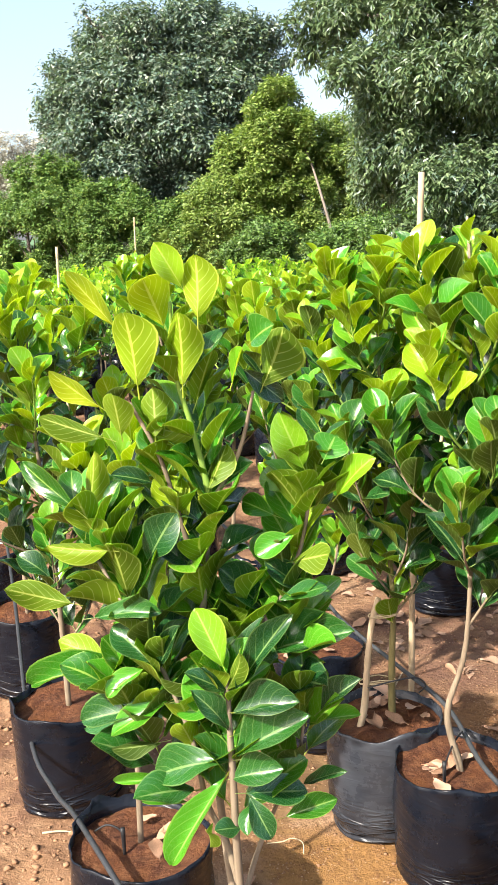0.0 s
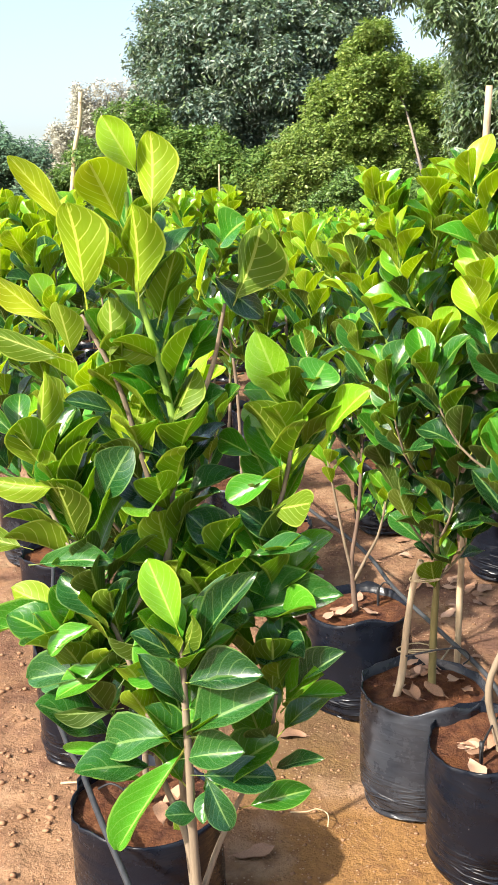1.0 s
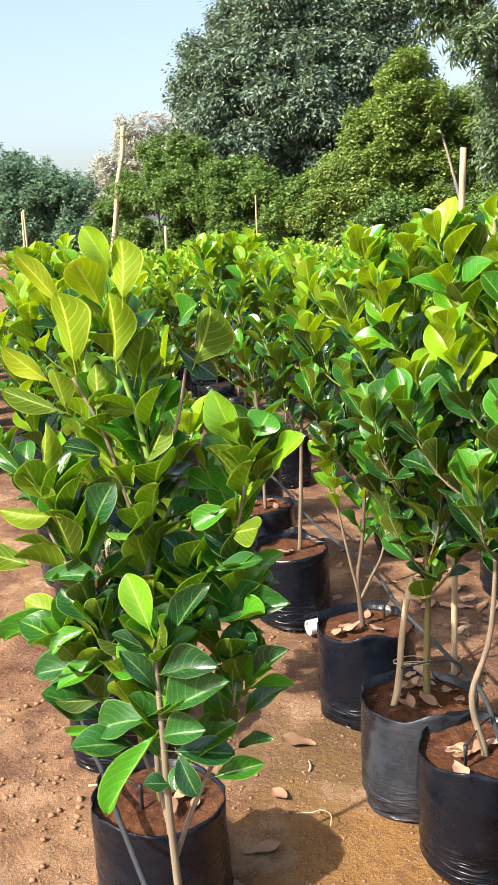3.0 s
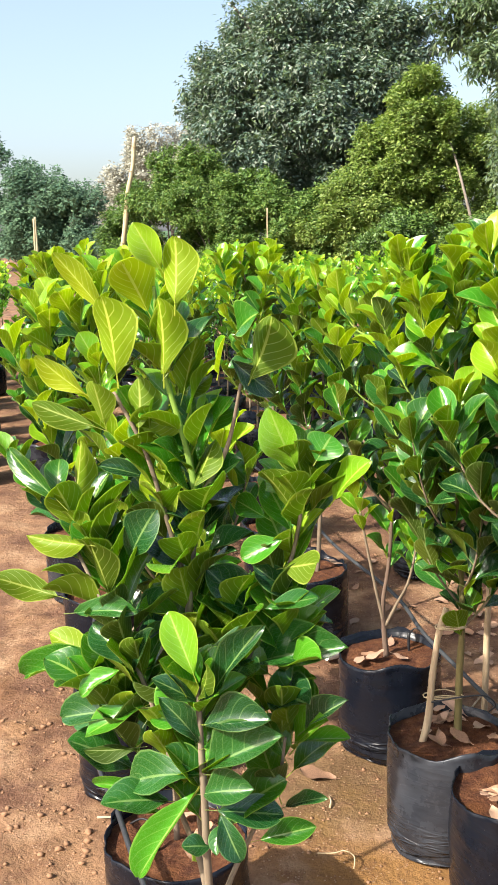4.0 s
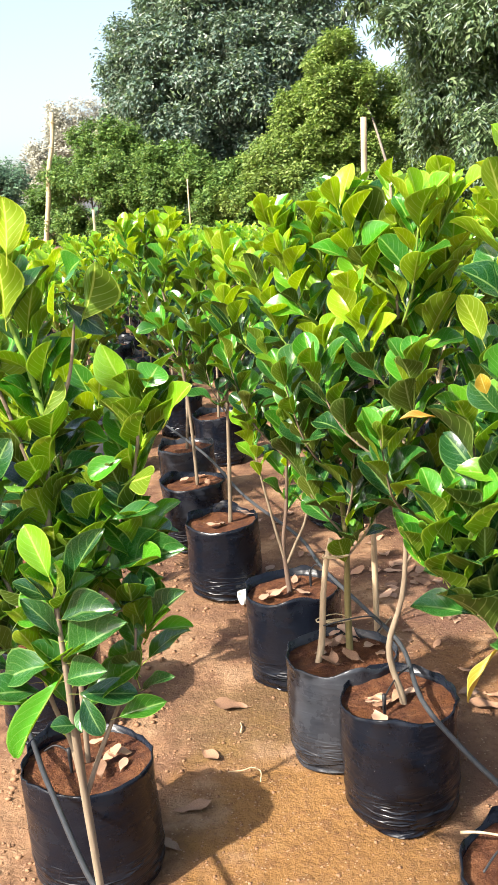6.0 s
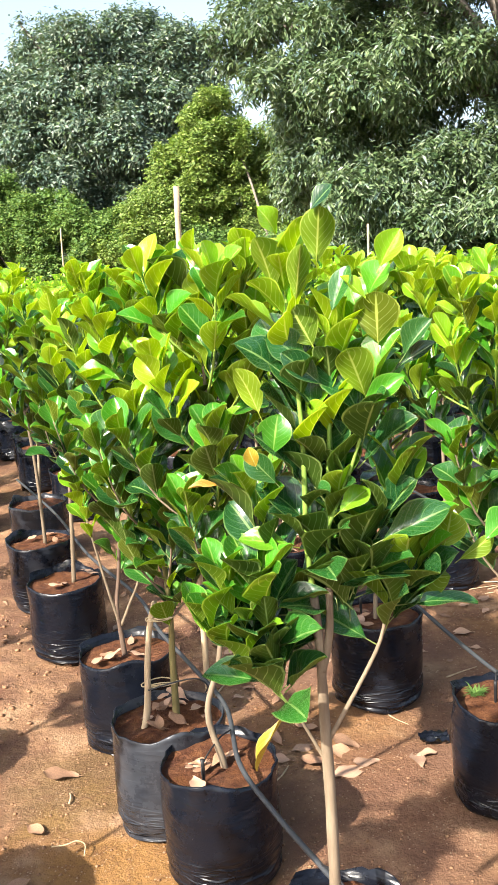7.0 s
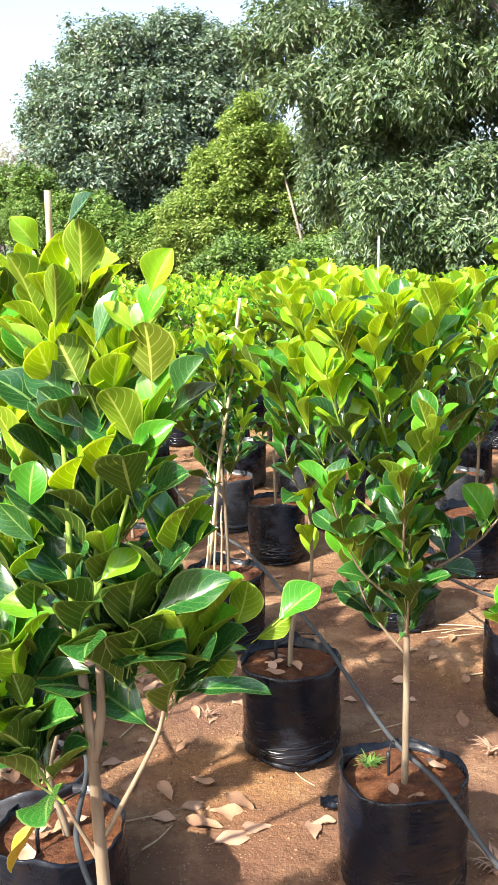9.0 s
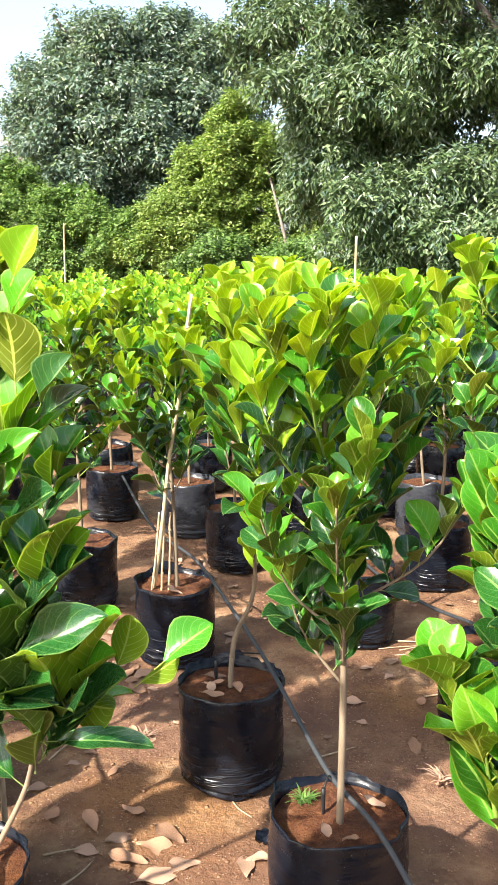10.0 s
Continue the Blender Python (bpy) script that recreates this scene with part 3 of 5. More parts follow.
HERO_LEFT = [
    ((-0.261, 1.126, 1.389), (-0.334, 1.134, 1.454), 0.027),
    ((-0.270, 1.147, 1.391), (-0.278, 1.173, 1.433), 0.029),
    ((-0.257, 1.155, 1.357), (-0.240, 1.181, 1.452), 0.029),
    ((-0.231, 1.169, 1.354), (-0.226, 1.200, 1.416), 0.036),
    ((-0.197, 1.152, 1.298), (-0.243, 1.131, 1.358), 0.031),
    ((-0.210, 1.168, 1.146), (-0.385, 1.202, 1.104), 0.036),
    ((-0.182, 1.170, 1.086), (-0.304, 1.178, 1.042), 0.040),
    ((-0.180, 1.154, 1.104), (-0.254, 1.138, 1.073), 0.029),
    ((-0.293, 1.168, 1.238), (-0.380, 1.175, 1.256), 0.036),
    ((-0.249, 1.120, 1.236), (-0.161, 1.090, 1.262), 0.026),
    ((-0.251, 1.168, 1.152), (-0.325, 1.202, 1.162), 0.040),
    ((-0.217, 1.103, 1.338), (-0.297, 1.124, 1.335), 0.031),
]
HERO_RIGHT = [
    ((0.046, 1.177, 1.424), (0.017, 1.156, 1.500), 0.041),
    ((0.073, 1.167, 1.438), (0.090, 1.183, 1.467), 0.043),
    ((0.053, 1.216, 1.368), (0.070, 1.186, 1.429), 0.049),
    ((0.091, 1.193, 1.380), (0.130, 1.163, 1.440), 0.035),
    ((0.023, 1.202, 1.288), (0.058, 1.191, 1.364), 0.029),
    ((0.019, 1.217, 1.378), (-0.017, 1.249, 1.408), 0.031),
    ((0.002, 1.185, 1.356), (-0.043, 1.218, 1.368), 0.028),
    ((0.026, 1.168, 1.293), (0.075, 1.139, 1.313), 0.040),
    ((-0.031, 1.194, 1.141), (0.092, 1.161, 1.197), 0.048),
    ((0.029, 1.159, 1.335), (-0.023, 1.154, 1.312), 0.030),
    ((0.035, 1.193, 1.244), (-0.006, 1.172, 1.290), 0.031),
    ((0.006, 1.145, 1.246), (0.070, 1.167, 1.256), 0.026),
]
HERO_FRONT = [
    ((-0.067, 1.055, 1.192), (-0.100, 1.075, 1.262), 0.038),
    ((-0.063, 1.055, 1.160), (-0.030, 1.033, 1.224), 0.029),
    ((-0.051, 1.055, 1.158), (0.011, 1.033, 1.266), 0.028),
    ((-0.051, 1.055, 1.156), (-0.011, 1.075, 1.186), 0.021),
    ((-0.058, 1.055, 1.126), (0.021, 1.033, 1.158), 0.038),
    ((-0.059, 1.055, 1.062), (0.029, 1.033, 1.134), 0.042),
    ((-0.066, 1.055, 1.056), (-0.180, 1.075, 1.033), 0.041),
    ((-0.072, 1.055, 1.033), (-0.149, 1.033, 0.919), 0.030),
    ((-0.064, 1.055, 1.029), (-0.002, 1.033, 1.059), 0.036),
    ((-0.046, 1.055, 1.007), (0.032, 1.075, 0.997), 0.038),
    ((-0.042, 1.055, 1.002), (-0.014, 1.033, 0.955), 0.029),
    ((-0.057, 1.055, 0.954), (-0.084, 1.033, 0.968), 0.024),
    ((-0.063, 1.055, 1.127), (-0.137, 1.075, 1.126), 0.027),
    ((-0.065, 1.055, 1.157), (-0.107, 1.033, 1.195), 0.025),
    ((-0.064, 1.055, 1.100), (-0.093, 1.033, 1.166), 0.025),
    ((-0.059, 1.055, 1.093), (-0.030, 1.075, 1.092), 0.021),
]
HERO_SIDE = [
    ((-0.155, 1.100, 1.116), (-0.277, 1.120, 1.083), 0.038),
    ((-0.151, 1.100, 1.119), (-0.229, 1.078, 1.088), 0.033),
    ((-0.165, 1.100, 1.057), (-0.228, 1.078, 1.056), 0.024),
    ((-0.139, 1.100, 0.999), (-0.239, 1.120, 0.984), 0.012),
    ((-0.133, 1.100, 0.963), (-0.191, 1.078, 0.980), 0.011),
    ((-0.108, 1.100, 1.143), (-0.156, 1.078, 1.158), 0.027),
    ((-0.170, 1.100, 1.178), (-0.224, 1.120, 1.221), 0.036),
    ((-0.163, 1.100, 1.167), (-0.128, 1.078, 1.236), 0.028),
    ((-0.182, 1.100, 1.169), (-0.230, 1.078, 1.145), 0.026),
    ((-0.148, 1.100, 1.100), (-0.113, 1.120, 1.157), 0.033),
]
HERO_LOW = [
    ((0.005, 1.069, 0.961), (0.071, 1.074, 0.984), 0.027),
    ((0.030, 1.120, 0.977), (0.080, 1.090, 1.019), 0.016),
    ((0.028, 1.120, 1.085), (0.031, 1.118, 1.155), 0.044),
    ((0.057, 1.123, 1.090), (0.104, 1.112, 1.143), 0.024),
    ((0.050, 1.126, 1.071), (0.111, 1.140, 1.077), 0.015),
    ((-0.039, 1.070, 0.980), (-0.048, 1.041, 0.957), 0.024),
    ((-0.114, 1.127, 0.896), (-0.109, 1.156, 0.856), 0.025),
    ((-0.085, 1.091, 1.101), (-0.018, 1.086, 1.240), 0.031),
]
TALL_TOP = [
    ((0.711, 1.592, 1.678), (0.718, 1.582, 1.772), 0.054),
    ((0.670, 1.575, 1.615), (0.682, 1.564, 1.708), 0.037),
    ((0.814, 1.575, 1.529), (0.813, 1.579, 1.617), 0.071),
    ((0.703, 1.569, 1.770), (0.740, 1.561, 1.807), 0.040),
    ((0.641, 1.608, 1.732), (0.622, 1.579, 1.777), 0.035),
    ((0.697, 1.592, 1.529), (0.662, 1.606, 1.598), 0.067),
    ((0.821, 1.569, 1.665), (0.851, 1.551, 1.724), 0.040),
    ((0.803, 1.608, 1.615), (0.832, 1.593, 1.670), 0.050),
    ((0.793, 1.560, 1.610), (0.755, 1.556, 1.653), 0.028),
    ((0.682, 1.602, 1.495), (0.627, 1.579, 1.556), 0.054),
    ((0.707, 1.572, 1.461), (0.643, 1.563, 1.521), 0.040),
    ((0.725, 1.613, 1.444), (0.784, 1.608, 1.538), 0.038),
    ((0.632, 1.614, 1.632), (0.610, 1.595, 1.727), 0.047),
    ((0.733, 1.572, 1.592), (0.765, 1.581, 1.666), 0.037),
]
TALL_MIDDLE = [
    ((0.723, 1.597, 1.452), (0.726, 1.594, 1.505), 0.034),
    ((0.855, 1.542, 1.507), (0.892, 1.519, 1.571), 0.033),
    ((0.841, 1.567, 1.480), (0.906, 1.548, 1.528), 0.028),
    ((0.591, 1.593, 1.410), (0.562, 1.613, 1.489), 0.049),
    ((0.778, 1.541, 1.424), (0.847, 1.526, 1.473), 0.035),
    ((0.724, 1.592, 1.325), (0.722, 1.599, 1.389), 0.081),
    ((0.844, 1.590, 1.254), (0.882, 1.580, 1.327), 0.059),
    ((0.808, 1.537, 1.170), (0.920, 1.523, 1.231), 0.056),
    ((0.822, 1.590, 1.192), (0.827, 1.576, 1.255), 0.063),
    ((0.613, 1.556, 1.340), (0.624, 1.551, 1.408), 0.054),
    ((0.615, 1.562, 1.282), (0.567, 1.557, 1.340), 0.044),
    ((0.707, 1.601, 1.232), (0.678, 1.580, 1.290), 0.038),
    ((0.728, 1.527, 1.230), (0.783, 1.553, 1.266), 0.036),
]
TALL_LOW = [
    ((0.929, 1.595, 1.127), (0.952, 1.624, 1.184), 0.061),
    ((1.000, 1.559, 1.152), (1.059, 1.585, 1.199), 0.051),
    ((0.961, 1.599, 1.101), (1.018, 1.582, 1.148), 0.034),
    ((0.734, 1.587, 1.164), (0.651, 1.608, 1.141), 0.040),
    ((0.636, 1.582, 1.151), (0.544, 1.584, 1.174), 0.044),
    ((0.849, 1.550, 1.035), (0.973, 1.539, 1.052), 0.037),
    ((0.600, 1.548, 1.039), (0.690, 1.521, 1.087), 0.036),
    ((0.572, 1.578, 0.920), (0.671, 1.563, 0.975), 0.044),
    ((0.845, 1.591, 1.079), (0.930, 1.563, 1.073), 0.045),
    ((0.816, 1.599, 1.085), (0.900, 1.609, 1.121), 0.050),
    ((0.674, 1.602, 1.093), (0.576, 1.628, 1.050), 0.041),
]


def build_hero():
    rng = random.Random(21)
    s = new_sapling(-0.05, 1.12, 0, 20, "tall leafy jackfruit sapling in a black grow bag, bright top leaves")
    front = add_stem(s, "stem", [(-0.045, 1.065, 0.257), (-0.055, 1.056, 0.613), (-0.063, 1.057, 0.902), (-0.063, 1.058, 1.019), (-0.064, 1.058, 1.145), (-0.064, 1.058, 1.175)], 0.0072, 0.0034)
    add_stem(s, "branch", [(-0.058, 1.058, 0.72), (-0.083, 1.11, 0.86), (-0.108, 1.166, 1.132), (-0.102, 1.166, 1.248), (-0.093, 1.166, 1.325)], 0.0062, 0.0050)
    top = add_stem(s, "stem", [(-0.093, 1.166, 1.320), (-0.086, 1.166, 1.389), (-0.101, 1.167, 1.479), (-0.119, 1.157, 1.566), (-0.119, 1.147, 1.660)], 0.0055, 0.0025, BARK_GREEN)
    left = add_stem(s, "branch", [(-0.064, 1.057, 0.865), (-0.081, 1.079, 0.916), (-0.107, 1.091, 0.975), (-0.118, 1.091, 1.057), (-0.154, 1.103, 1.159), (-0.196, 1.115, 1.235), (-0.240, 1.128, 1.319)], 0.0048, 0.0026)
    add_stem(s, "branch", [(-0.102, 1.166, 1.248), (-0.124, 1.167, 1.342), (-0.148, 1.158, 1.449), (-0.182, 1.148, 1.529)], 0.0045, 0.0025)
    right = add_stem(s, "branch", [(-0.092, 1.13, 0.95), (-0.029, 1.175, 1.153), (0.005, 1.185, 1.230), (0.038, 1.184, 1.311), (0.055, 1.184, 1.404)], 0.0042, 0.0026)
    low = add_stem(s, "branch", [(-0.062, 1.057, 0.823), (-0.040, 1.089, 0.886), (-0.008, 1.109, 0.955), (0.021, 1.109, 1.010), (0.034, 1.109, 1.085)], 0.0042, 0.002)
    add_stem(s, "branch", [(-0.088, 1.166, 1.375), (-0.042, 1.165, 1.451), (-0.017, 1.154, 1.538)], 0.004, 0.002)
    add_leaves(s, key_leaves(HERO_TOP, "yyyyYyyuuoYu", rng, HEX, 0.15), rng, top)
    add_leaves(s, key_leaves(HERO_MIDDLE, "mumYuyoouuo", rng, HEX, 0.3), rng, top)
    add_leaves(s, key_leaves(HERO_LEFT, "mmummmomuouu", rng, HEX, 0.3), rng, left)
    add_leaves(s, key_leaves(HERO_RIGHT, "mmuYYmmuomoo", rng, HEX, 0.3), rng, right)
    add_leaves(s, key_leaves(HERO_FRONT, "Yuomooomoooomoom", rng, Vector((-0.1, -0.6, 0.8)), 0.3), rng, front)
    add_leaves(s, key_leaves(HERO_LOW, "mouomomo", rng, Vector((-0.1, -0.6, 0.8)), 0.3), rng, low)
    add_leaves(s, key_leaves(HERO_SIDE, "omvmmvoomo", rng, Vector((-0.1, -0.6, 0.8)), 0.3), rng, left)
    fill = []
    for pts, n in (([(-0.102, 1.166, 1.248), (-0.086, 1.177, 1.389), (-0.120, 1.168, 1.607)], 16), ([(-0.153, 1.103, 1.134), (-0.196, 1.137, 1.237), (-0.247, 1.160, 1.340)], 17), ([(-0.178, 1.125, 1.028), (-0.234, 1.148, 1.110)], 6),
                   ([(-0.023, 1.185, 1.139), (0.038, 1.205, 1.311), (0.058, 1.205, 1.404)], 13), ([(-0.065, 1.068, 0.948), (-0.066, 1.069, 1.158)], 9), ([(-0.107, 1.091, 0.978), (-0.119, 1.102, 1.062), (-0.161, 1.114, 1.165)], 7), ([(-0.101, 1.176, 1.010), (-0.102, 1.177, 1.241)], 12), ([(-0.17, 1.13, 0.99), (-0.20, 1.15, 1.12)], 9), ([(-0.06, 1.17, 1.02), (-0.05, 1.18, 1.22)], 10), ([(0.0, 1.18, 1.06), (0.03, 1.19, 1.22)], 9), ([(0.02, 1.13, 0.96), (0.04, 1.14, 1.08)], 4), ([(-0.12, 1.18, 1.26), (-0.15, 1.19, 1.46)], 9)):
        fill += shoot_leaves(pts, n * 2, 0.10, rng, "mature", "mature", 0.0)
    add_leaves(s, [q for q in fill if q[0].y > 1.0 and q[1].y > 1.03], rng, top)


def build_tall():
    rng = random.Random(22)
    s = new_sapling(0.69, 1.55, 1, 75, "tall jackfruit sapling with a pale forked stem and large dark leaves")
    add_stem(s, "stem", [(0.689, 1.562, 0.269), (0.688, 1.566, 0.609), (0.684, 1.570, 0.797), (0.682, 1.569, 0.924), (0.675, 1.569, 1.052)], 0.0125, 0.0085)
    main = add_stem(s, "stem", [(0.675, 1.569, 1.047), (0.667, 1.568, 1.160), (0.669, 1.577, 1.356), (0.660, 1.606, 1.531), (0.645, 1.665, 1.678)], 0.0066, 0.0030, BARK_GREEN)
    add_stem(s, "branch", [(0.684, 1.569, 0.895), (0.701, 1.569, 0.974), (0.705, 1.568, 1.071)], 0.0085, 0.007)
    add_stem(s, "branch", [(0.705, 1.568, 1.066), (0.709, 1.568, 1.210), (0.723, 1.586, 1.403), (0.753, 1.625, 1.541)], 0.0056, 0.0028, BARK_GREEN)
    add_stem(s, "branch", [(0.708, 1.568, 1.189), (0.756, 1.557, 1.307), (0.795, 1.546, 1.433)], 0.0045, 0.0025, BARK_GREEN)
    low = add_stem(s, "branch", [(0.689, 1.570, 0.744), (0.789, 1.568, 0.932), (0.819, 1.567, 1.027), (0.867, 1.566, 1.082)], 0.0048, 0.0025)
    add_stem(s, "branch", [(0.688, 1.570, 0.690), (0.628, 1.570, 0.813)], 0.0045, 0.003)
    add_leaves(s, key_leaves(TALL_TOP, "uuuoYuYmYoomuo", rng, HEX, 0.25), rng, main)
    add_leaves(s, key_leaves(TALL_MIDDLE, "mooumomoomoom", rng, HEX, 0.3), rng, main)
    add_leaves(s, key_leaves(TALL_LOW, "umummooouom", rng, Vector((-0.1, -0.5, 0.9)), 0.3), rng, low)
    fill = []
    for pts, n, top in (([(0.667, 1.579, 1.091), (0.669, 1.597, 1.356), (0.650, 1.646, 1.658)], 26, "young"), ([(0.702, 1.578, 1.091), (0.713, 1.597, 1.335), (0.753, 1.635, 1.551)], 22, "young"),
                        ([(0.756, 1.577, 1.238), (0.795, 1.565, 1.433)], 9, "mature"), ([(0.809, 1.577, 0.974), (0.869, 1.576, 1.091)], 8, "mature"), ([(0.628, 1.589, 0.993), (0.565, 1.609, 1.237)], 12, "mature"),
                        ([(0.603, 1.571, 0.846), (0.555, 1.561, 0.963), (0.497, 1.551, 1.090)], 16, "mature"),
                        ([(0.722, 1.578, 1.071), (0.800, 1.567, 1.169), (0.850, 1.565, 1.287)], 10, "mature"), ([(0.702, 1.589, 0.993), (0.800, 1.587, 1.091)], 9, "old"), ([(0.618, 1.570, 0.826), (0.545, 1.551, 0.914), (0.457, 1.542, 1.012)], 11, "mature"), ([(0.603, 1.560, 0.875), (0.570, 1.540, 1.090)], 11, "mature"), ([(0.613, 1.561, 0.826), (0.604, 1.530, 0.924)], 4, "old"), ([(0.790, 1.578, 0.925), (0.829, 1.587, 1.013), (0.879, 1.586, 1.111)], 8, "mature"), ([(0.741, 1.588, 0.974), (0.781, 1.607, 1.150)], 8, "mature"), ([(0.692, 1.578, 1.042), (0.732, 1.587, 1.238)], 6, "mature")):
        fill += shoot_leaves(pts, int(n * 1.3), 0.142, rng, top, "old", 0.0)
    add_stem(s, "branch", [(0.628, 1.570, 0.813), (0.603, 1.571, 0.846), (0.555, 1.561, 0.963), (0.497, 1.551, 1.090)], 0.003, 0.002, BARK_GREEN)
    add_stem(s, "branch", [(0.666, 1.574, 0.944), (0.604, 1.599, 1.071), (0.565, 1.609, 1.237)], 0.004, 0.002)
    add_leaves(s, fill, rng, main)


build_hero()
build_tall()


def grown_sapling(x, y, seed, label, height, low=0.55, shoots=9, reach=0.22, per=11, size=0.115, stem=None, variant=0, r0=0.010, stem_from=0.5, bark=None):
    """A sapling with its own skeleton: stem, spreading shoots, leaves as single objects."""
    rng = random.Random(seed)
    s = new_sapling(x, y, variant, rng.uniform(0, 360), label)
    if stem is None:
        lean = (rng.uniform(-0.06, 0.06), rng.uniform(-0.05, 0.05))
        stem = [(x + 0.01, y, 0.26), (x + lean[0] * 0.3 + 0.012, y + lean[1] * 0.3, 0.26 + (height - 0.3) * 0.4), (x + lean[0] * 0.6 - 0.01, y + lean[1] * 0.6, 0.26 + (height - 0.3) * 0.72), (x + lean[0], y + lean[1], height - 0.06)]
    trunk = add_stem(s, "stem", stem, r0, 0.0035, bark)
    line, _ = smooth_path(stem, [1] * len(stem), 8)
    add_leaves(s, shoot_leaves(stem, per + 10, size, rng, "young", "mature", stem_from), rng, trunk)
    shoots += 3
    for i in range(shoots):
        h = low + (height - 0.16 - low) * ((i + 0.4) / shoots) ** 0.9
        p = min(line, key=lambda q: abs(q.z - h))
        a = i * 2.4 + rng.uniform(-0.5, 0.5) + seed
        k = (h - low) / max(0.1, height - low)
        out = reach * (1.0 - 0.55 * k) * min(1.0, 0.42 + 2.4 * k) * rng.uniform(0.75, 1.2)
        up = (0.22 + 0.16 * rng.random()) * (1 - 0.35 * k) + 0.03
        e = p + Vector((math.cos(a) * out, math.sin(a) * out, up))
        e.z = max(p.z + 0.06, min(e.z, height - 0.06 - 0.3 * out))
        m = p.lerp(e, 0.5) + Vector((math.cos(a) * out * 0.14, math.sin(a) * out * 0.14, -0.03))
        twig_ob = add_stem(s, "branch", [p, m, e], 0.0042, 0.002, BARK_GREEN if k > 0.3 else None, 6)
        specs = shoot_leaves([p, m, e], per + 6, size * (1.05 - 0.15 * k) * 1.1, rng, "young" if k > 0.38 else "mature", "mature" if k > 0.5 else "old", 0.10)
        add_leaves(s, specs, rng, twig_ob)
    return s


LB = "jackfruit sapling in black grow bag, "
grown_sapling(0.405, 2.20, 31, LB + "crooked stem beside a hose", 1.76, 0.70, 12, 0.24, 13, 0.125, [(0.424, 2.2, 0.26), (0.418, 2.2, 0.33), (0.388, 2.2, 0.48), (0.437, 2.2, 0.68), (0.45, 2.2, 1.1), (0.44, 2.2, 1.70)], variant=2, r0=0.012, stem_from=0.74)
grown_sapling(0.235, 2.45, 32, LB + "tied to a peeled wooden stake", 1.74, 0.60, 15, 0.26, 14, 0.115, [(0.262, 2.47, 0.26), (0.265, 2.47, 0.5), (0.270, 2.47, 0.70), (0.25, 2.48, 1.1), (0.24, 2.5, 1.66)], variant=3, r0=0.0125, stem_from=0.36, bark=BARK_OLIVE)
fork_s = grown_sapling(0.04, 2.93, 33, LB + "stem forking low", 1.62, 0.72, 10, 0.28, 10, 0.115, [(0.03, 2.95, 0.26), (0.02, 2.95, 0.40), (0.016, 2.95, 0.50), (0.04, 2.95, 0.68), (0.05, 2.96, 1.0), (0.03, 2.97, 1.55)], variant=4, bark=BARK_BROWN)
for pts in ([(0.021, 2.95, 0.42), (-0.009, 2.94, 0.564), (-0.044, 2.93, 0.762), (-0.08, 2.92, 0.98)], [(0.026, 2.95, 0.42), (0.063, 2.94, 0.503), (0.109, 2.93, 0.613), (0.15, 2.92, 0.86)]):
    limb = add_stem(fork_s, "branch", pts, 0.0062, 0.003)
    add_leaves(fork_s, shoot_leaves(pts, 16, 0.115, random.Random(len(pts) + int(pts[3][0] * 100)), "young", "mature", 0.62), random.Random(5), limb)
grown_sapling(1.277, 2.465, 34, LB + "straight slim stem", 1.70, 0.66, 20, 0.35, 15, 0.104, [(1.28, 2.45, 0.26), (1.283, 2.45, 0.727), (1.266, 2.45, 0.989), (1.235, 2.45, 1.224), (1.22, 2.45, 1.64)], variant=5, stem_from=0.36)
grown_sapling(0.95, 3.15, 35, LB + "bent bare lower stem", 1.69, 0.85, 9, 0.26, 10, 0.115, [(0.947, 3.15, 0.26), (0.963, 3.15, 0.475), (1.028, 3.15, 0.653), (1.02, 3.15, 1.0), (1.03, 3.15, 1.62)], variant=0)
grown_sapling(-0.355, 3.69, 36, LB + "slim grey stem", 1.62, 0.75, 10, 0.27, 10, 0.115, [(-0.324, 3.72, 0.26), (-0.294, 3.72, 0.748), (-0.28, 3.72, 1.1), (-0.3, 3.74, 1.55)], variant=1)
grown_sapling(-0.395, 1.885, 37, LB + "thin young stem with few leaves", 1.38, 0.80, 7, 0.2, 9, 0.11, [(-0.399, 1.9, 0.26), (-0.385, 1.9, 0.592), (-0.358, 1.9, 0.744), (-0.36, 1.9, 1.24)], variant=2, r0=0.008)
grown_sapling(-0.765, 2.575, 38, LB + "wide leafy crown", 1.64, 0.5, 13, 0.31, 12, 0.115, variant=1)
grown_sapling(-0.605, 4.28, 39, LB + "slim bare lower stem", 1.72, 0.8, 9, 0.25, 10, 0.11, [(-0.59, 4.3, 0.26), (-0.60, 4.3, 0.8), (-0.66, 4.3, 1.25), (-0.76, 4.3, 1.66)], variant=4)
bushy = grown_sapling(1.53, 1.68, 40, LB + "low bushy crown", 1.44, 0.92, 10, 0.15, 12, 0.105, variant=5, r0=0.008)
for k, pts in enumerate(([(1.53, 1.68, 0.74), (1.48, 1.64, 0.86), (1.44, 1.60, 1.02)], [(1.53, 1.68, 0.80), (1.46, 1.66, 0.95), (1.39, 1.62, 1.10)], [(1.53, 1.68, 0.78), (1.50, 1.61, 0.92), (1.49, 1.56, 1.06)])):
    limb = add_stem(bushy, "branch", pts, 0.005, 0.0028, BARK_GREEN)
    add_leaves(bushy, shoot_leaves(pts, 18, 0.125, random.Random(70 + k), "mature", "mature", 0.35), random.Random(k), limb)
grown_sapling(0.635, 4.05, 41, LB + "with bamboo sticks", 1.44, 0.62, 12, 0.24, 10, 0.105, variant=1)
